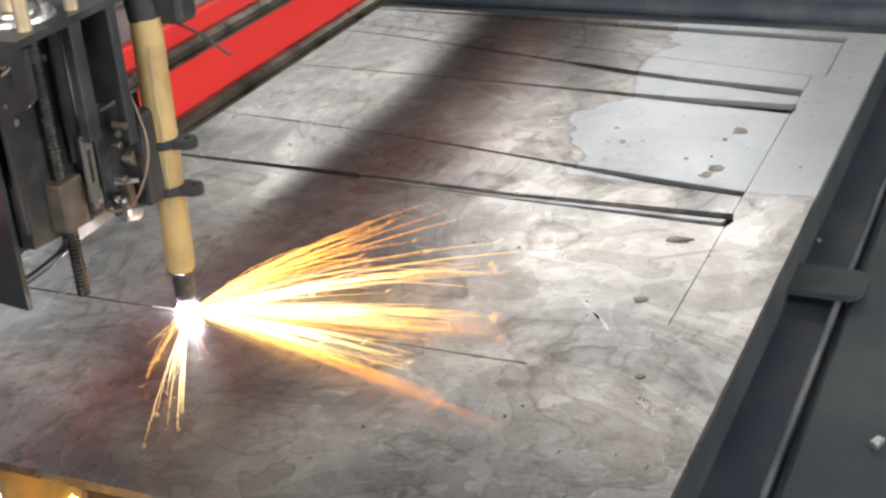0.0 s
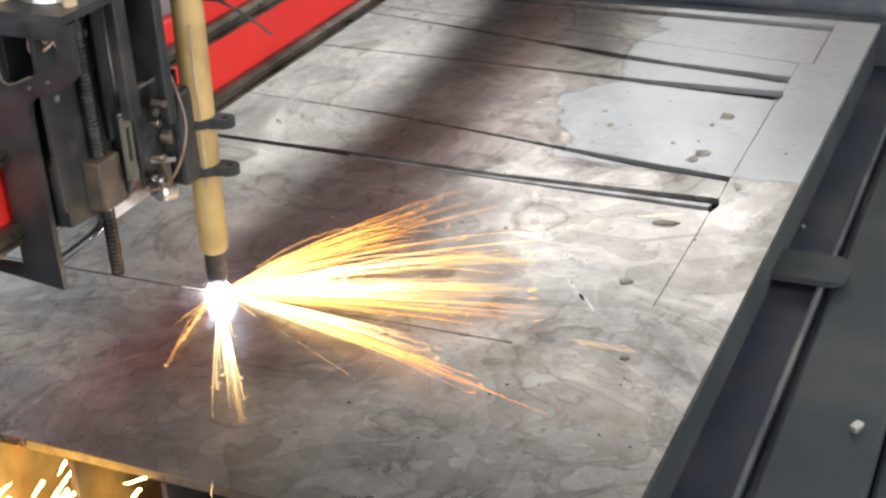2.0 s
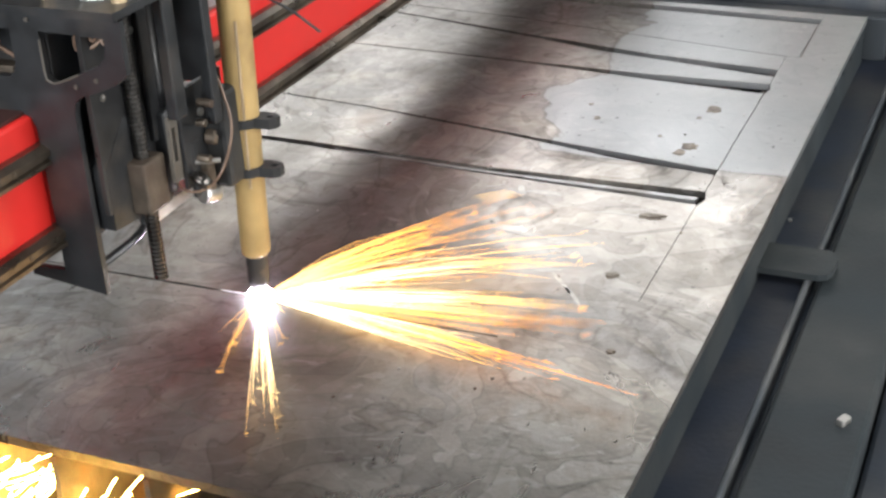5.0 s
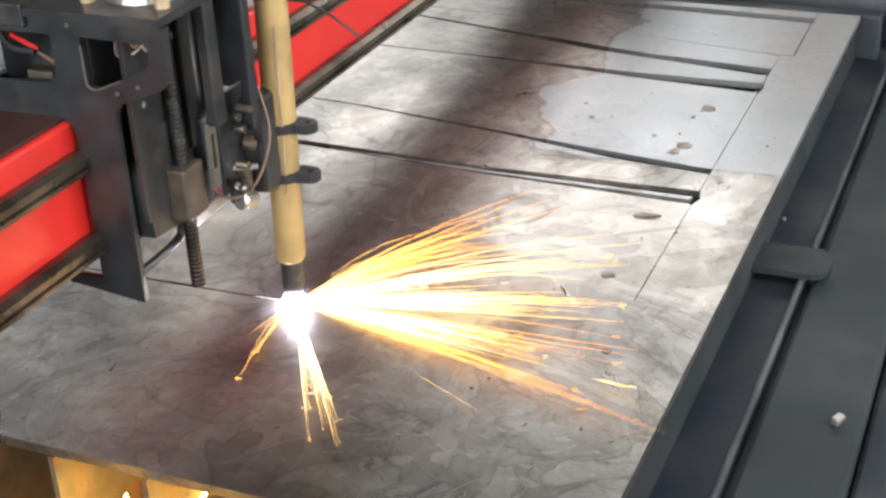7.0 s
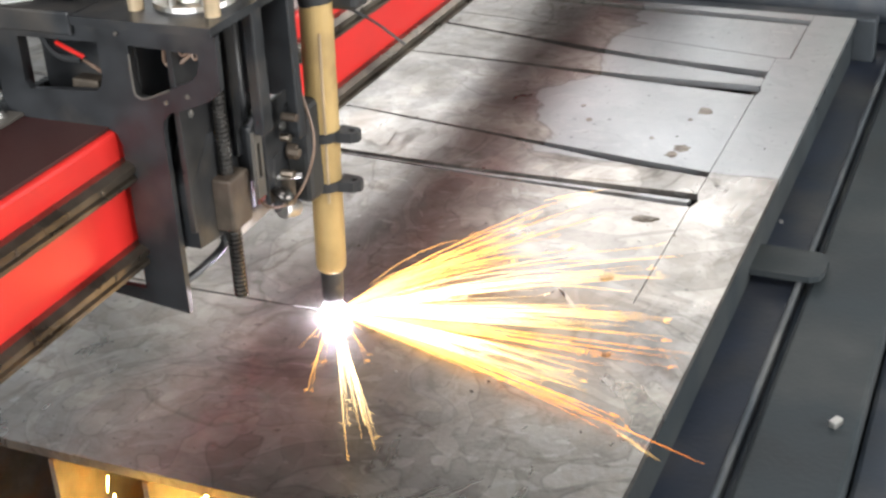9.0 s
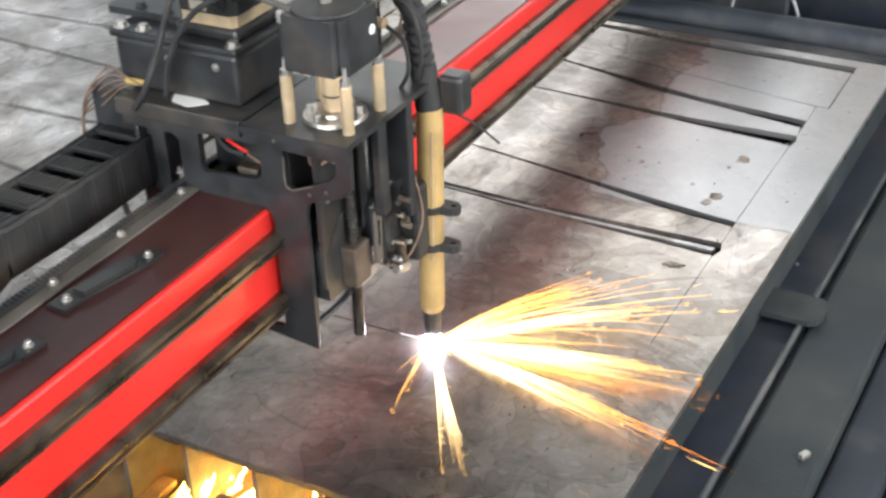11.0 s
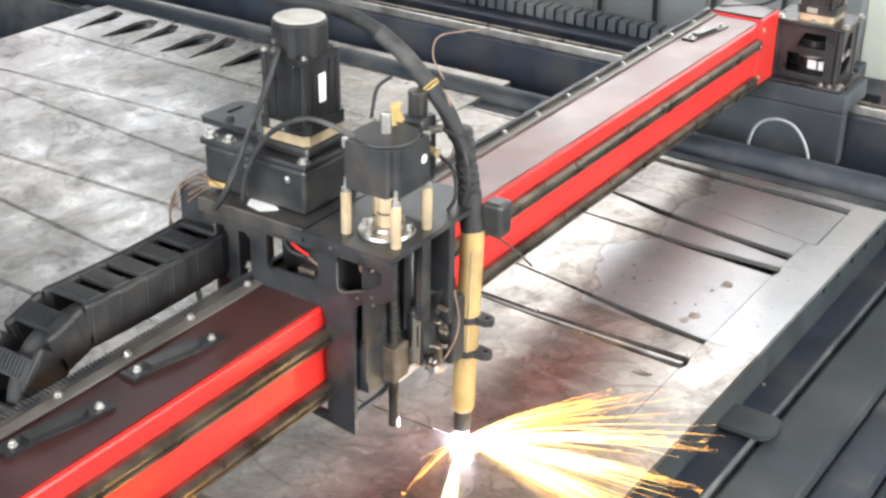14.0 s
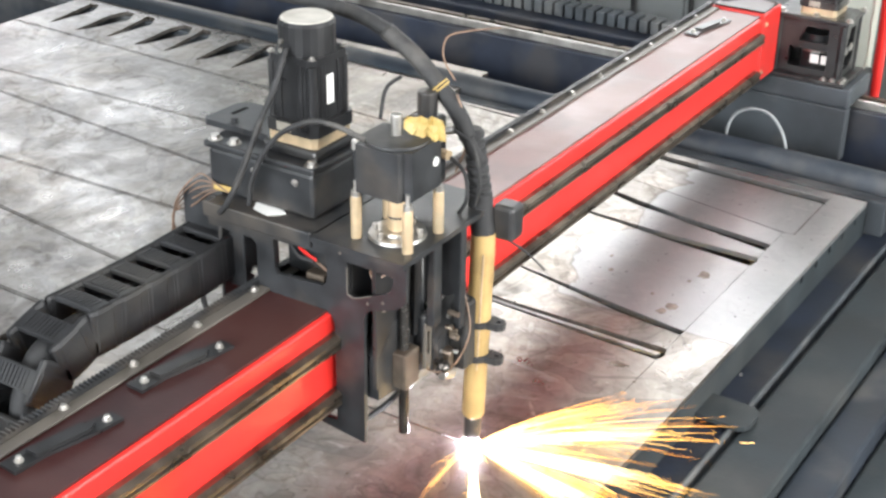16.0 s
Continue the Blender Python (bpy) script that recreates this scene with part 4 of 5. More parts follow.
    for k, (yy, zz) in enumerate(((-0.474, 0.985), (-0.462, 0.965), (-0.480, 0.950), (-0.468, 1.004))):
        part("small_screw", rodded((0.0, yy, zz), (0.010 + 0.002 * k, yy, zz), 0.0042, seg=8, bevel=0.0006), BROWN if k % 2 else RAIL, th)
    part("pressed_dome", lathe(bmesh.new(), [(0.012, 0.0), (0.0115, 0.005), (0.008, 0.010), (0.002, 0.012)], Matrix.Translation((-0.004, -0.478, 0.921)) @ pose(0, 0, 0, -25, 35, 0), 20), SCREW, th, "bright pressed dome", smooth=True)


carriage_frame(CARRIAGE)


def plasma_torch():
    th = thing("plasma_torch", "tan phenolic plasma torch held by two black clamps", "plasma torch")
    lean = Matrix.Translation((0, TY, TOP)) @ Matrix(((0.97, 0, 0.0225, 0), (0, 0.97, 0.010, 0), (0, 0, 0.952, 0), (0, 0, 0, 1)))

    def turned(name, prof, material, label="", smooth=False):
        part(name, lathe(bmesh.new(), prof, lean, 32), material, th, label, smooth)
    turned("nozzle", [(0.0055, 0.008), (0.0085, 0.011), (0.0118, 0.022), (0.0124, 0.030), (0.0124, 0.060)], NOZZLE, "sooty black torch nozzle")
    turned("barrel", [(0.0135, 0.057), (0.0158, 0.060), (0.0166, 0.066), (0.0166, 0.190), (0.0172, 0.192), (0.0172, 0.364)], TORCH)
    prof = [(0.0170, 0.360), (0.0176, 0.366), (0.0170, 0.410)]
    z = 0.415
    for k in range(8):
        prof += [(0.0172 - k * 0.0005, z + 0.001), (0.0172 - k * 0.0005, z + 0.007), (0.0126 - k * 0.0002, z + 0.009), (0.0126 - k * 0.0002, z + 0.011)]
        z += 0.0125
    tilt = lean @ Matrix(((1, 0, -0.16, 0.0576), (0, 1, 0, 0), (0, 0, 1, 0), (0, 0, 0, 1)))
    part("strain_relief", lathe(bmesh.new(), prof, tilt, 32), RUBBER, th, "ribbed black rubber strain relief")
    # slit down the barrel, facing the near side
    d = Vector((0.55, -0.83, 0)).normalized()
    bm = bmesh.new()
    rod(bm, lean @ Vector((d.x * 0.0165, d.y * 0.0165, 0.145)), lean @ Vector((d.x * 0.0170, d.y * 0.0170, 0.335)), 0.0017, seg=8)
    part("barrel_seam", bm, BRASS, th, "pale raised seam along the barrel")
    for z in (0.214, 0.157):
        bm = bmesh.new()
        lathe(bm, [(0.0176, 0), (0.0195, 0.001), (0.0195, 0.010), (0.0176, 0.011)], lean @ Matrix.Translation((0, 0, z)), 28)
        c = part("clamp", bm, RUBBER, th, "black clamp ring with ear")
        e = bmesh.new()
        sheet(e, [(0.015, -0.008), (0.034, -0.006), (0.040, 0.0), (0.040, 0.008), (0.034, 0.014), (0.014, 0.016)], [[(0.027, 0.0), (0.034, 0.001), (0.034, 0.007), (0.027, 0.007)]], "z", z, 0.011)
        bmesh.ops.transform(e, matrix=lean, verts=e.verts)
        part("clamp_ear", e, RUBBER, c)
        part("clamp_arm", boxed(-0.024, -0.012, -0.432, -0.392, TOP + z * 0.952, TOP + z * 0.952 + 0.010, 0.002), RUBBER, c)
    # thin sensing wire down the barrel
    w = bmesh.new()
    tube(w, [(-0.009, -0.425, 1.109), (-0.006, -0.428, 1.081), (-0.004, -0.432, 1.039), (0.008, -0.436, 1.007), (0.017, -0.440, 0.975), (0.015, -0.446, 0.948), (0.004, -0.456, 0.919), (-0.011, -0.468, 0.907), (-0.024, -0.480, 0.913), (-0.028, -0.486, 0.932)], 0.0014, 6, 6)
    part("sensing_wire", w, WIRE, th, "thin brown wire looping down the torch")
    return th


TORCH_OB = plasma_torch()


HOSELINE = [(0.000, -0.3955, 1.195), (-0.007, -0.402, 1.213), (-0.0135, -0.407, 1.2293), (-0.0269, -0.407, 1.2565), (-0.0563, -0.407, 1.2891), (-0.0955, -0.407, 1.3235), (-0.1403, -0.407, 1.3495), (-0.1913, -0.407, 1.3640), (-0.259, -0.407, 1.369),
            (-0.330, -0.407, 1.368), (-0.393, -0.407, 1.366), (-0.465, -0.407, 1.363), (-0.496, -0.407, 1.385), (-0.507, -0.407, 1.44), (-0.512, -0.407, 1.65), (-0.52, -0.40, 2.4), (-0.52, -0.39, 4.58)]


def torch_hose():
    th = thing("torch_hose", "thick black torch hose arching up from the torch", "hose")
    pts = HOSELINE
    part("sleeve", tube(bmesh.new(), pts[2:7], 0.0116, 16, 8), RUBBER, th, "thicker taped end of the hose", smooth=True)
    part("hose", tube(bmesh.new(), pts, 0.0098, 16, 8), RUBBER, th, smooth=True)
    ring = Matrix.Translation((-0.0563, -0.407, 1.2891)) @ pose(0, 0, 0, 0, -38, 0)
    for k in (0, 1):
        part("cable_tie", tube(bmesh.new(), [ring @ Vector((0.0128 * math.cos(a), 0.0128 * math.sin(a), 0.002 * math.sin(a + k) + 0.003 * k)) for a in np.linspace(0, 6.28, 12)], 0.0013, 6, 3), TAPE, th, "tan string tied round the hose")
    part("loose_wire", tube(bmesh.new(), [(-0.030, -0.415, 1.307), (-0.047, -0.412, 1.327), (-0.053, -0.407, 1.343), (-0.048, -0.400, 1.358), (-0.025, -0.385, 1.365), (0.010, -0.370, 1.371)], 0.0012, 6, 6), WIRE, th, "thin copper-coloured loose wire")
    low = Matrix.Translation((-0.040, 0.012, -0.060))
    part("hanging_string", tube(bmesh.new(), [(0.01, -0.42, 1.345), (0.022, -0.42, 1.31), (0.022, -0.42, 1.27), (0.012, -0.425, 1.24)], 0.0015, 6, 5), WIRE, th).data.transform(low)
    return th


HOSE = torch_hose()


def drag_chain():
    th = thing("drag_chain", "black nylon cable drag chain sagging along the beam", "cable chain")
    # centre line: out along the beam, round and back below
    line = []
    for i in range(7):
        t = i / 6
        line.append((-0.575 - 0.300 * t, 1.078 - 0.004 * math.sin(t * 3.1)))
    for k in range(1, 6):
        a = radians(90 + 34 * k)
        line.append((-0.880 + 0.092 * math.cos(a), 0.984 + 0.092 * math.sin(a)))
    for i in range(1, 4):
        line.append((-0.880 + 0.058 * i, 0.889))
    x0, x1 = -0.372, -0.290
    hh = 0.034
    for (ya, za), (yb, zb) in zip(line, line[1:]):
        a, b = Vector((0, ya, za)), Vector((0, yb, zb))
        d = (b - a).normalized()
        nrm = Vector((0, -d.z, d.y))
        if nrm.z < 0 and abs(d.z) < 0.3 and ya > -0.94 and za > 1.0:
            nrm = -nrm
        ln = (b - a).length
        m = Matrix(((1, 0, 0, 0), (0, d.y, nrm.y, 0), (0, d.z, nrm.z, 0), (0, 0, 0, 1)))
        m = Matrix.Translation((a + b) / 2) @ m
        bm = bmesh.new()
        for xa, xb in ((x0, x0 + 0.009), (x1 - 0.009, x1)):
            box(bm, xa, xb, -ln * 0.62, ln * 0.55, -hh, hh, 0.006, m)
            box(bm, xa - 0.001, xb + 0.001, -ln * 0.34, ln * 0.40, -hh * 0.93, hh * 0.95, 0.005, m)
        for s in (1, -1):
            box(bm, x0, x1, -ln * 0.28, ln * 0.30, s * hh * 0.84 - 0.004, s * hh * 0.84 + 0.004, 0.0015, m)
            for q in range(9):
                xx = x0 + 0.014 + q * 0.0062
                box(bm, xx, xx + 0.0028, -ln * 0.22, ln * 0.24, s * hh * 0.84 + s * 0.003, s * hh * 0.84 + s * 0.0055, 0.0, m)
        part("chain_link", bm, PLASTIC, th)
    part("chain_bracket", boxed(-0.376, -0.270, -0.600, -0.540, 1.03, 1.165, 0.003), BLACK, th)
    part("inner_hose", tube(bmesh.new(), [(-0.33, -0.56, 1.075)] + [(-0.33, y, z) for y, z in line[1:12:2]], 0.016, 10, 6), RUBBER, th, smooth=True)
    part("chain_hook", tube(bmesh.new(), [(-0.30, -0.66, 1.045), (-0.285, -0.665, 1.022), (-0.27, -0.64, 1.02), (-0.262, -0.62, 1.04)], 0.004, 8, 5), RUBBER, th, "bent black hook")
    return th


CHAIN = drag_chain()
settle(CHAIN, lambda y: Matrix.Translation((0, 0.0115, 0.0085)) @ Matrix.Diagonal((1.0, 0.9525, 0.96, 1.0)))


def loom(name, label, runs, r, material):
    th = thing(name, label, "cable")
    for pts in runs:
        part("cable", tube(bmesh.new(), pts, r, 8, 7), material, th, smooth=True)
    return th


CABLES = [
    loom("motor_cable", "pair of black motor cables drooping to the carriage", [
        [(-0.202, -0.538, 1.349), (-0.197, -0.556, 1.331), (-0.203, -0.566, 1.299), (-0.220, -0.578, 1.253), (-0.238, -0.588, 1.197), (-0.259, -0.594, 1.150), (-0.278, -0.596, 1.125)],
        [(-0.202, -0.538, 1.349), (-0.199, -0.560, 1.320), (-0.212, -0.572, 1.276), (-0.231, -0.580, 1.226), (-0.249, -0.590, 1.175), (-0.265, -0.596, 1.141)],
        [(-0.060, -0.570, 1.271), (-0.097, -0.578, 1.283), (-0.133, -0.582, 1.282), (-0.179, -0.582, 1.256), (-0.210, -0.580, 1.221), (-0.232, -0.580, 1.180), (-0.240, -0.580, 1.141)]], 0.0036, RUBBER),
    loom("signal_wires", "bundle of thin brown wires with a yellow splice", [
        [(-0.285, -0.562 + 0.004 * k, 1.142), (-0.318, -0.562, 1.143 - 0.004 * k), (-0.350 - 0.004 * k, -0.560, 1.132 - 0.013 * k), (-0.384 - 0.008 * k, -0.560 + 0.010 * k, 1.100 - 0.010 * k), (-0.402 - 0.006 * k, -0.556 + 0.006 * k, 1.064), (-0.408, -0.552 + 0.004 * k, 1.035)]
        for k in (-1.5, -0.6, 0.3, 1.4, 2.4)], 0.0012, WIRE),
    loom("gas_tube", "thin black tubes behind the lifter motor", [
        [(-0.018, -0.458, 1.25), (0.012, -0.465, 1.235), (0.02, -0.47, 1.20), (0.005, -0.47, 1.17)],
        [(-0.10, -0.50, 1.30), (-0.105, -0.48, 1.335), (-0.09, -0.465, 1.352)],
        [(-0.016, -0.45, 1.285), (0.016, -0.452, 1.27), (0.030, -0.455, 1.22), (0.02, -0.452, 1.18)]], 0.0028, RUBBER),
]
for loom_ob in CABLES[2:]:
    settle(loom_ob, carriage_seat)
part("splice", rodded((-0.284, -0.562, 1.143), (-0.312, -0.562, 1.1425), 0.0042, seg=8), TAPE, CABLES[1], "yellow splice sleeve")


def end_drive():
    """The driven end of the gantry that runs on the far rail."""
    th = thing("end_drive", "black motor on a dark drive housing at the beam end", "motor")
    for x in (-0.137, 0.007):
        part("housing_cheek", sheet(bmesh.new(), [(1.105, 0.875), (1.215, 0.875), (1.215, 1.0), (1.105, 1.0)], [[(1.125, 0.895), (1.165, 0.895), (1.185, 0.915), (1.185, 0.930), (1.125, 0.930)], [(1.130, 0.945), (1.180, 0.945), (1.180, 0.985), (1.150, 0.985)]], "x", x, 0.008), MOTOR, th)
    part("housing_back", boxed(-0.129, 0.007, 1.205, 1.213, 0.875, 1.0, 0.002), MOTOR, th)
    part("housing_front", sheet(bmesh.new(), [(-0.129, 0.875), (0.007, 0.875), (0.007, 1.0), (-0.129, 1.0)], [[(-0.105, 0.892), (-0.018, 0.892), (-0.018, 0.936), (-0.105, 0.936)], [(-0.085, 0.952), (-0.020, 0.952), (-0.020, 0.986), (-0.070, 0.986)]], "y", 1.105, 0.008), MOTOR, th)
    for x, y in ((-0.133, 1.109), (0.011, 1.109), (0.011, 1.209)):
        part("corner_post", rodded((x, y, 0.876), (x, y, 1.000), 0.0085, seg=14), MOTOR, th)
    part("housing_top", boxed(-0.148, 0.022, 1.096, 1.222, 1.0, 1.010, 0.003), MOTOR, th)
    part("housing_floor", boxed(-0.148, 0.034, 1.084, 1.230, 0.866, 0.876, 0.003), MOTOR, th)
    part("pulley", rodded((-0.055, 1.155, 0.885), (-0.055, 1.155, 0.965), 0.036, seg=24), MOTOR, th, smooth=False)
    part("pulley_rim", lathe(bmesh.new(), [(0.041, 0.0), (0.0425, 0.002), (0.0425, 0.004), (0.041, 0.006)], Matrix.Translation((-0.055, 1.155, 0.926)), 28), ZINC, th, "bright pulley rim")
    for x in (-0.058, -0.034):
        part("pulley_label", boxed(x, x + 0.020, 1.1168, 1.1185, 0.902, 0.922), LABEL, th, "white paper label")
    bolts(th, [(0.024, 1.094, 0.876), (0.005, 1.094, 0.876), (0.024, 1.115, 0.876), (-0.015, 1.092, 0.876)], (0, 0, 1), 0.0055, 0.006)
    bolts(th, [(0.0155, 1.16, 0.94), (0.0155, 1.125, 0.938)], (1, 0, 0), 0.006, 0.004)
    bolts(th, [(-0.13, 1.108, 1.010), (0.02, 1.108, 1.010), (-0.055, 1.112, 1.010), (0.02, 1.21, 1.010)], (0, 0, 1), 0.006, 0.007)
    part("slide_carriage", boxed(-0.30, 0.05, 1.085, 1.235, 0.8215, 0.866, 0.004), FRAME, th)
    part("slide_cheek", boxed(-0.30, 0.05, 1.085, 1.116, 0.70, 0.8213, 0.004), FRAME, th)
    servo(th, -0.055, 1.158, 1.010, 1.0)
    part("coil_cable", tube(bmesh.new(), [(-0.10, 1.105, 1.13), (-0.125, 1.10, 1.07), (-0.16, 1.09, 1.04), (-0.20, 1.06, 1.034), (-0.24, 1.02, 1.036)], 0.004, 8, 6), RUBBER, th)
    return th


END = end_drive()
settle(END, lambda y: Matrix.Translation((0.025, -0.03, 0.0)))


# ---- sparks ----
def streaks(n, seed, az0, az1, el0, el1, l0, l1, w, bias=0.0, burst=0.25, near=0.004):
    """Thin tapered sparks that start near the origin, fly out, drop, and some burst at their ends."""
    rnd = random.Random(seed)
    bm = bmesh.new()

    def one(p, d, ln, ww, drop):
        k = 4
        rings = []
        s = d.cross(Vector((0, 0, 1))).normalized()
        u = s.cross(d).normalized()
        for i in range(k + 1):
            t = i / k
            q = p + d * ln * t - Vector((0, 0, drop * t * t))
            q.z = max(q.z, 0.0012)
            r = ww * (0.45 + 0.55 * math.sin(math.pi * min(1, 0.15 + t * 0.75))) * (1 - 0.75 * max(0, t - 0.75) / 0.25)
            rings.append([bm.verts.new(q + r * (math.cos(a) * s + math.sin(a) * u)) for a in (0.5, 2.6, 4.7)])
        for a, b in zip(rings, rings[1:]):
            for j in range(3):
                bm.faces.new((a[j], a[(j + 1) % 3], b[(j + 1) % 3], b[j]))
        return p + d * ln - Vector((0, 0, drop)), d
    for _ in range(n):
        t = rnd.random()
        az = radians(az0 + (az1 - az0) * t)
        el = radians(el0 + (el1 - el0) * rnd.random() ** 1.5)
        d = Vector((math.cos(az) * math.cos(el), math.sin(az) * math.cos(el), math.sin(el)))
        ln = l0 + (l1 - l0) * rnd.random() ** (1.0 + bias)
        start = near + rnd.random() ** 2 * ln * 0.35
        end, dd = one(d * start, d, ln - start, w * (0.55 + 0.8 * rnd.random()), ln * math.tan(el) * (0.35 + 0.7 * rnd.random()))
        if rnd.random() < burst * 0.7:
            end.z = max(end.z, 0.002)
            for _k in range(rnd.randint(2, 4)):
                a = az + rnd.uniform(-0.6, 0.6)
                one(end, Vector((math.cos(a), math.sin(a), rnd.uniform(0, 0.5))).normalized(), 0.004 + 0.009 * rnd.random(), w * 0.55, 0.0)
    return bm


def spark_spray():
    th = thing("spark_spray", "white-hot and orange sparks fanning out from the cut", "sparks")
    m = Matrix.Translation((0, TY, TOP))
    fans = [
        ("spark_fan", streaks(80, 1, 47, 56, 8, 20, 0.05, 0.26, 0.00024, 0.7, 0.5), SPARKO),
        ("spark_fan", streaks(60, 2, 27, 35, 4, 13, 0.08, 0.40, 0.00024, 1.1, 0.5), SPARKW),
        ("spark_fan", streaks(95, 3, 7, 17, 1, 8, 0.06, 0.36, 0.00026, 0.9, 0.3), SPARKW),
        ("spark_fan", streaks(85, 4, -14, -5, 1, 7, 0.06, 0.32, 0.00026, 0.8, 0.35), SPARKW),
        ("spark_fan", streaks(16, 5, -16, -11, 1, 5, 0.20, 0.46, 0.00026, 0.9, 0.5), SPARKO),
        ("spark_fan", streaks(60, 6, -63, -56, 1, 10, 0.04, 0.29, 0.00024, 0.9, 0.6), SPARKW),
        ("spark_fan", streaks(20, 7, -100, -40, 4, 26, 0.03, 0.20, 0.00022, 1.0, 0.7), SPARKO),
        ("spark_fan", streaks(34, 8, 18, 58, 6, 22, 0.12, 0.36, 0.00022, 1.0, 0.7), SPARKO),
        ("spark_fan", streaks(40, 9, -3, 7, 1, 6, 0.10, 0.40, 0.00022, 0.9, 0.6), SPARKO),
    ]
    obs = []
    for name, bm, material in fans:
        ob = part(name, bm, material, th)
        ob.matrix_basis = m
        tagged(ob, kind="stuff")
        obs.append(ob)
    core = lathe(bmesh.new(), [(0.0005, 0.0), (0.0125, 0.001), (0.0140, 0.004), (0.011, 0.009), (0.006, 0.014), (0.002, 0.017)], None, 20)
    arc = part("arc_core", core, ARC, th, "blinding white arc at the nozzle", smooth=True)
    arc.matrix_basis = m
    tail = bmesh.new()
    rod(tail, (-0.006, 0, 0.0008), (-0.050, 0, 0.0004), 0.0006, 0.0002, 8)
    t2 = part("arc_tail", tail, TAIL, th)
    t2.matrix_basis = m
    # single flying sparks
    flyers = []
    rnd = random.Random(11)
    for i in range(9):
        bm = streaks(1, 40 + i, -3, 3, 0, 2, 0.03, 0.055, 0.0004, 0, 0.5, 0.0)
        ob = part("flying_spark", bm, SPARKO, th)
        flyers.append((ob, rnd.uniform(-70, 42) if i % 3 else rnd.uniform(-40, 30), rnd.uniform(0.0, 1.0)))
    # spray below the plate
    low = bmesh.new()
    rl = random.Random(21)
    for i in range(26):
        a = rl.uniform(0, 2 * math.pi)
        s = rl.uniform(0.05, 0.9)
        d = Vector((math.cos(a) * s, math.sin(a) * s - 0.6, -1)).normalized()
        st = rl.uniform(0.01, 0.10)
        rod(low, d * st, d * (st + rl.uniform(0.04, 0.10)), 0.0012, 0.0005, 5)
    for i in range(90):
        p = Vector((max(-0.16, min(0.14, rl.gauss(-0.02, 0.08))), rl.uniform(-0.335, -0.22), rl.uniform(-0.132, -0.06)))
        d = Vector((rl.uniform(-0.5, 0.7), -1, rl.uniform(-0.5, 0.1))).normalized()
        rod(low, p, p + d * rl.uniform(0.015, 0.07), 0.0007, 0.0003, 5)
    u = tagged(part("lower_spray", low, UNDER, th, "molten orange spray below the plate"), kind="stuff")
    u.matrix_basis = Matrix.Translation((0, TY, TOP - TH - 0.004))
    return th, obs, flyers, u


SPRAY, FANS, FLYERS, LOWER = spark_spray()


# ---- far side and surroundings ----
def far_rail():
    th = thing("far_rail", "long dark steel runway beam with a bright guide rail", "rail")
    part("runway_beam", boxed(-4.6, 1.6, 1.12, 1.21, 0.62, 0.800, 0.004), NAVY, th)
    part("guide_rail", boxed(-4.6, 1.6, 1.138, 1.149, 0.800, 0.820, 0.002), ZINC, th, "bright ground guide rail")
    part("rack", boxed(-4.6, 1.6, 1.178, 1.196, 0.800, 0.814, 0.002), RAIL, th)
    for x in (-4.2, -2.5, -0.85, 0.9):
        part("stand", boxed(x, x + 0.09, 1.125, 1.205, 0.0, 0.62, 0.004), FRAME, th)
    return th


far_rail()


def near_rail():
    th = thing("near_rail", "dark steel runway beam under the near gantry end", "rail")
    part("runway_beam", boxed(-4.6, 1.2, -1.70, -1.61, 0.50, 0.70, 0.004), FRAME, th)
    part("guide_rail", boxed(-4.6, 1.2, -1.665, -1.645, 0.70, 0.716, 0.002), ZINC, th)
    for x in (-4.2, -2.5, -0.85, 0.4):
        part("stand", boxed(x, x + 0.09, -1.695, -1.615, 0.0, 0.50, 0.004), FRAME, th)
    return th


near_rail()


def cabinet():
    th = thing("control_cabinet", "cream-painted steel cabinet beyond the table", "cabinet")
    part("cabinet_body", boxed(-0.155, 0.355, 1.55, 1.95, 0.0, 1.5, 0.006), CREAM, th)
    part("cabinet_edge", boxed(-0.170, -0.155, 1.56, 1.95, 0.0, 1.5, 0.003), GREYWIRE, th)
    part("plinth", boxed(-0.145, 0.345, 1.54, 1.55, 0.0, 0.12, 0.002), DARK, th)
    post = thing("steel_post", "cream-painted square steel post beyond the runway", "post")
    part("shaft", boxed(-0.300, -0.227, 1.50, 1.573, 0.0, 1.6, 0.005), CREAM, post)
    part("edge_strip", boxed(-0.317, -0.301, 1.505, 1.57, 0.0, 1.6, 0.002), GREYWIRE, post)
    part("base_plate", boxed(-0.335, -0.195, 1.47, 1.60, 0.0, 0.012, 0.002), DARK, post)
    return th


cabinet()


def hoses():
    th = thing("red_hose", "red gas hose hanging beside the cabinet", "hose")
    part("hose", tube(bmesh.new(), [(-0.192, 1.50, 1.6), (-0.197, 1.49, 1.2), (-0.192, 1.50, 0.8), (-0.189, 1.50, 0.4), (-0.18, 1.50, 0.02)], 0.013, 12, 8), RED, th, smooth=True)
    l2 = thing("wire_loop", "grey cable looped above the far trough", "cable")
    pts = [(-0.360, 0.945, 0.70), (-0.364, 0.95, 0.755), (-0.350, 0.955, 0.797), (-0.312, 0.955, 0.818), (-0.270, 0.955, 0.812), (-0.238, 0.95, 0.780), (-0.221, 0.945, 0.735), (-0.219, 0.94, 0.70)]
    part("cable", tube(bmesh.new(), pts, 0.0034, 8, 8), GREYWIRE, l2, smooth=True)


hoses()


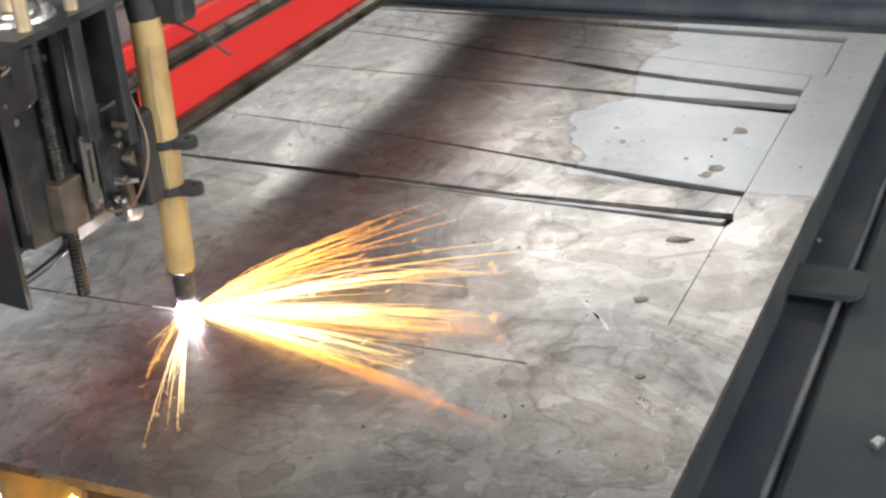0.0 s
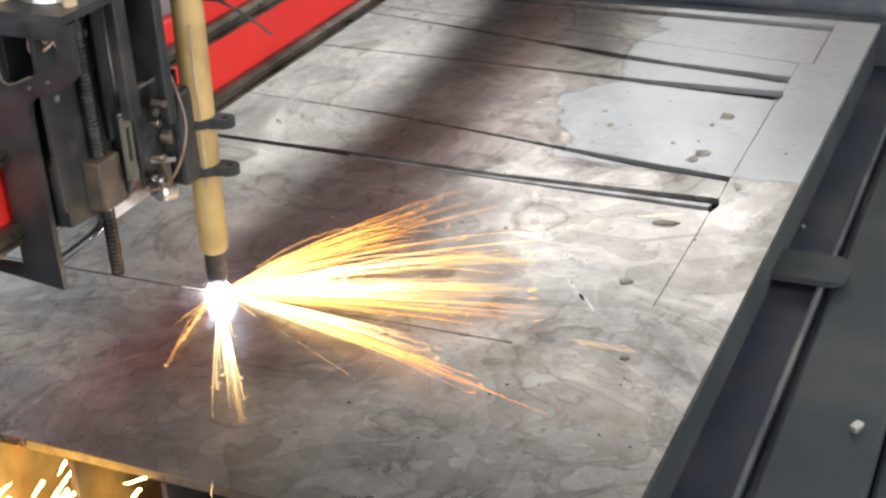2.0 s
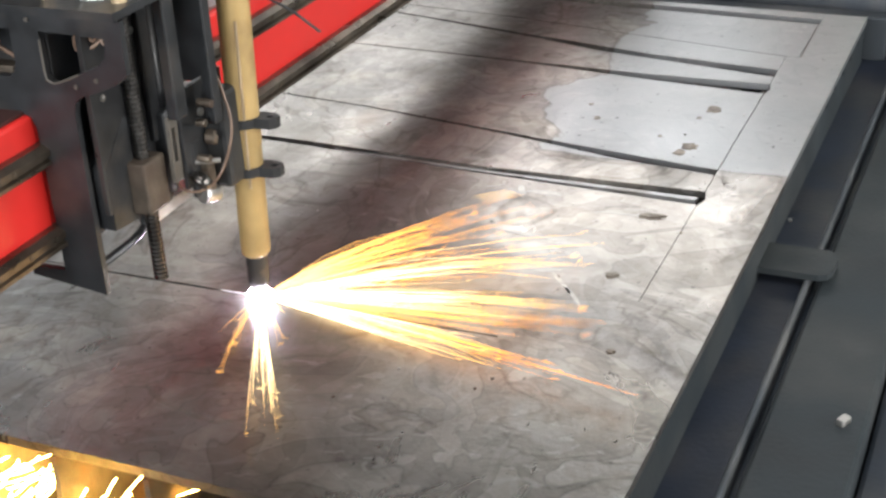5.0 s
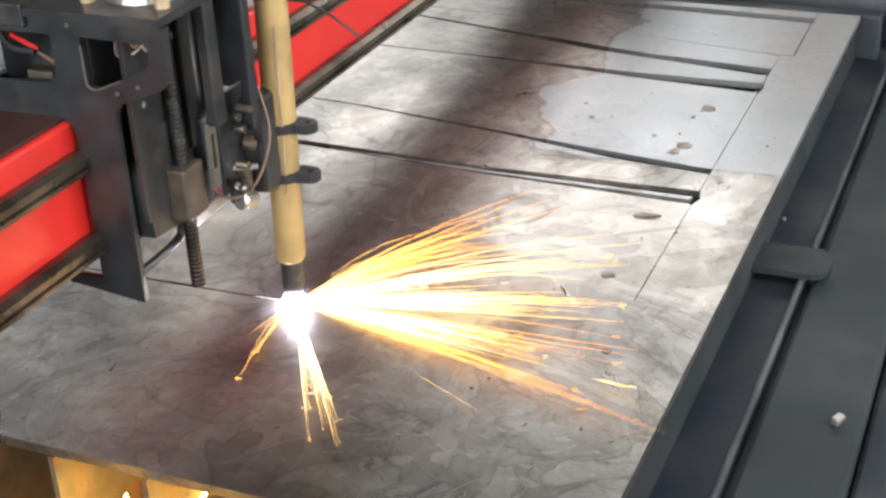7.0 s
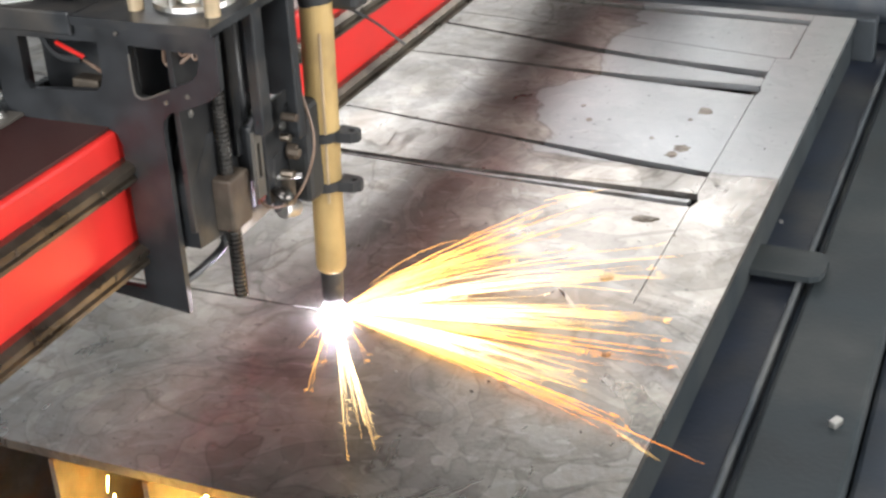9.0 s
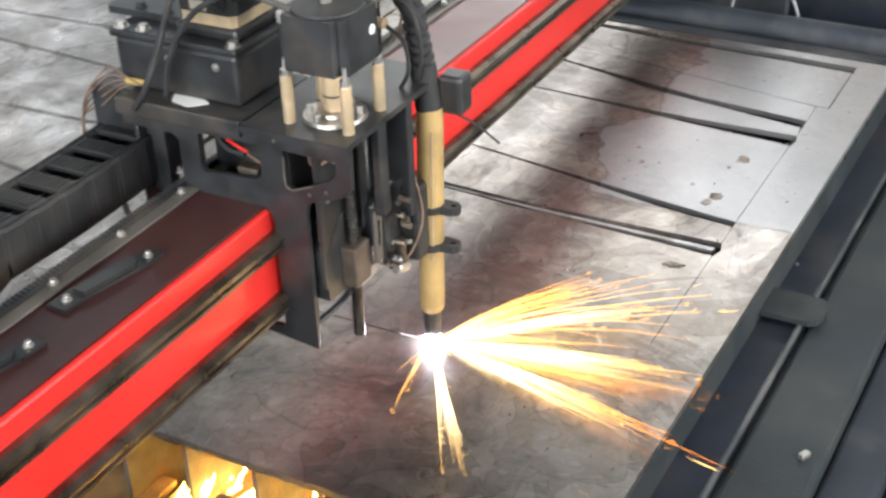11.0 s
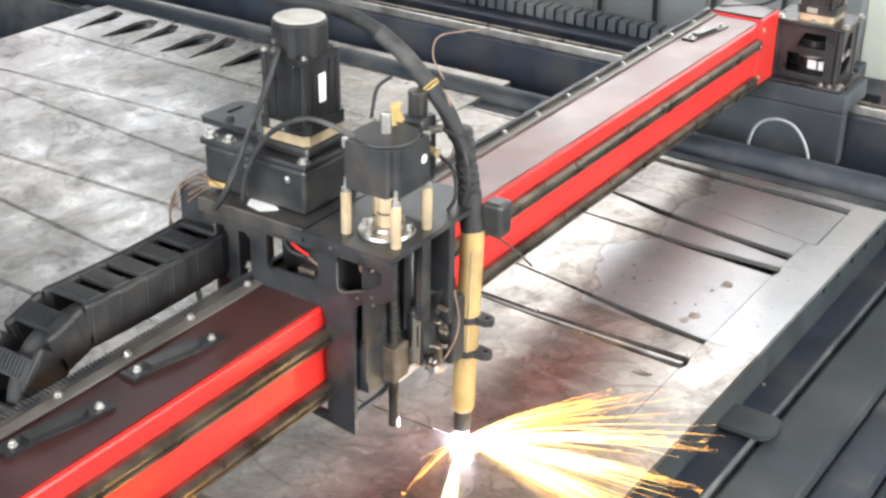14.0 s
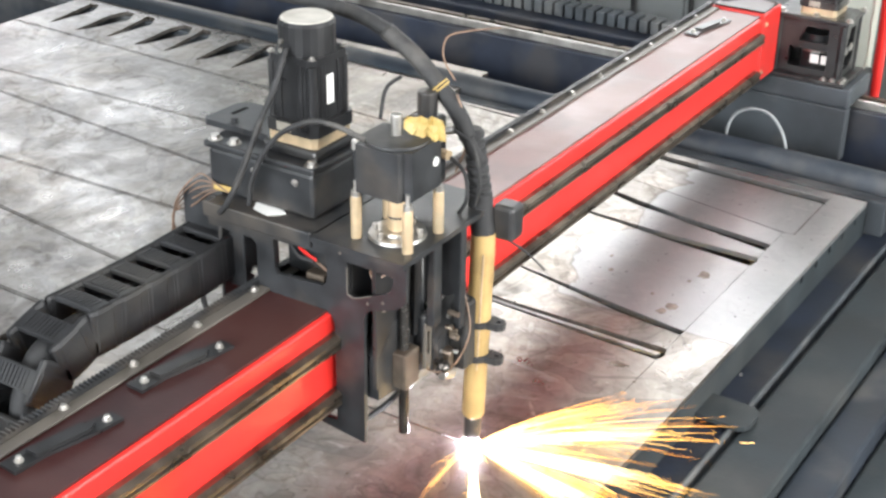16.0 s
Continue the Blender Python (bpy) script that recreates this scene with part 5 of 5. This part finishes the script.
def trough():
    th = thing("dust_trough", "dark sheet-metal trough between table and runway", "trough")
    part("trough_floor", boxed(-4.5, 1.2, 0.91, 1.11, 0.43, 0.44), DARK, th)
    part("trough_side", boxed(-4.5, 1.2, 0.905, 0.915, 0.43, 0.70, 0.002), DARK, th)
    part("far_ledge", boxed(-2.45, -0.35, 0.93, 1.06, 0.655, 0.665, 0.003), DARK, th)


trough()


def surroundings():
    th = thing("red_machine", "red-painted machine housing at the hall's far side", "machine")
    part("housing", boxed(-4.9, -4.06, 1.55, 2.1, 0.42, 1.25, 0.02), RED, th)
    part("base", boxed(-4.88, -4.08, 1.57, 2.08, 0.0, 0.42, 0.005), DARK, th)
    s = thing("sheet_stack", "pale steel sheet lying on low trestles", "steel plate")
    part("sheet", boxed(-4.3, -2.62, -0.4, 0.62, 0.62, 0.632), STEEL, s)
    for x in (-4.0, -3.0):
        part("trestle", boxed(x, x + 0.08, -0.3, 0.55, 0.0, 0.62, 0.004), DARK, s)
    c = thing("wall_cables", "black cables hanging on the grey wall panel", "cable")
    for x in (-1.35, -1.15, -0.95, -0.72):
        part("cable", tube(bmesh.new(), [(x, 2.17, 1.9), (x + 0.03, 2.17, 1.2), (x - 0.02, 2.17, 0.7), (x + 0.05, 2.16, 0.02)], 0.008, 8, 6), PLASTIC, c, smooth=True)
    p = thing("wall_panel", "grey sheet-metal partition behind the runway", "partition")
    x = -5.8
    while x < -0.2:
        part("panel", boxed(x, x + 0.395, 2.2, 2.225, 0.0, 1.45, 0.004), PANEL, p)
        x += 0.4
    d = thing("cable_tray", "ribbed dark cable chain lying behind the runway", "cable chain")
    for i in range(104):
        x = -3.6 + i * 0.032
        part("chain_link", boxed(x, x + 0.024, 1.44, 1.50, 0.770, 0.806, 0.003), FRAME, d)
    part("shelf", boxed(-3.7, -0.2, 1.38, 1.53, 0.60, 0.768, 0.003), NAVY, d)
    for x in (-3.6, -2.0, -0.4):
        part("shelf_leg", boxed(x, x + 0.05, 1.43, 1.48, 0.0, 0.60), FRAME, d)
    w = thing("metal_chip", "tiny bright chip of metal lying in the side trough", "offcut")
    part("chip", boxed(-0.0025, 0.0025, -0.0035, 0.0035, 0.0, 0.003, 0.0008), ZINC, w)
    w.matrix_basis = pose(0.002, 0.138, 0.662, 0, 0, 20)
    w = thing("metal_offcut", "small bright steel offcut on the side rail", "offcut")
    part("offcut", boxed(-0.0045, 0.0045, -0.0075, 0.0075, 0.0, 0.008, 0.0015), ZINC, w)
    w.matrix_basis = pose(0.1357, -0.325, 0.668, 0, 0, -25)


surroundings()


# ---- motion ----
def motions():
    rows = [(t, pose(x, 0, 0)) for t, x in TRAVEL]
    for ob in (GANTRY, DRIVE, CARRIAGE, TORCH_OB, HOSE, CHAIN, *CABLES, END, SPRAY):
        walk(ob, rows)
    # the tape flutters about the motor shaft
    flag = next(ob for ob in CARRIAGE.children_recursive if ob.name.startswith("tape_flag"))
    pivot = Matrix.Translation((-0.0396, -0.530, 0))
    sway = ((0.0, -20), (8.0, 10), (11.4, 50), (12.0, 62), (12.8, 70), (13.3, 88), (13.7, 95), (14.0, 40), (14.3, 15), (14.8, -5), (15.2, 5), (15.6, -25), (16.0, -40))
    walk(flag, [(t, pivot @ pose(0, 0, 0, 0, 0, a) @ pivot.inverted()) for t, a in sway])
    # each web stands until the torch reaches it
    for ob, start in WEB:
        walk(ob, [(t, pose(max(start, x), 0, 0)) for t, x in TRAVEL])
    # the fans flicker about the nozzle
    rnd = random.Random(5)
    steps = [i * 0.1 for i in range(161)]
    for k, ob in enumerate(FANS):
        r = []
        for t in steps:
            lean = rnd.uniform(-1.0, 2.5)
            r.append((t, pose(0, TY, TOP, rnd.uniform(-1.0, 4.0) * 0.4, -max(0, lean) * 0.6, rnd.uniform(-5, 5) * (1.5 if k > 5 else 0.9))))
        walk(ob, r)
    # single sparks fly out again and again along their own bearings
    for ob, az, phase in FLYERS:
        r = []
        t = 0.0
        dur = 0.35
        a = az
        while t < 16.0:
            reach = rnd.uniform(0.28, 0.62)
            d = Vector((math.cos(radians(a)), math.sin(radians(a)), 0))
            p0 = Vector((0, TY, TOP + 0.002)) + d * 0.01
            p1 = Vector((0, TY, TOP + rnd.uniform(0.02, 0.10))) + d * reach * 0.55
            p2 = Vector((0, TY, TOP + 0.004)) + d * reach
            wait = rnd.uniform(0.0, 0.3) + phase * 0.2
            for tt, p in ((t, p0), (t + wait + 0.02, p0), (t + wait + 0.02 + dur * 0.5, p1), (t + wait + 0.02 + dur, p2)):
                if tt <= 16.0:
                    r.append((tt, pose(p.x, p.y, p.z, 0, 0, a)))
            t += wait + dur + 0.12
        r.append((16.0 if r[-1][0] < 15.97 else 16.05, r[-1][1]))
        walk(ob, r)
    walk(LOWER, [(t, pose(0, TY, TOP - TH - 0.004, rnd.uniform(-6, 6), rnd.uniform(-6, 6), rnd.uniform(-14, 14))) for i, t in enumerate(steps)])


motions()
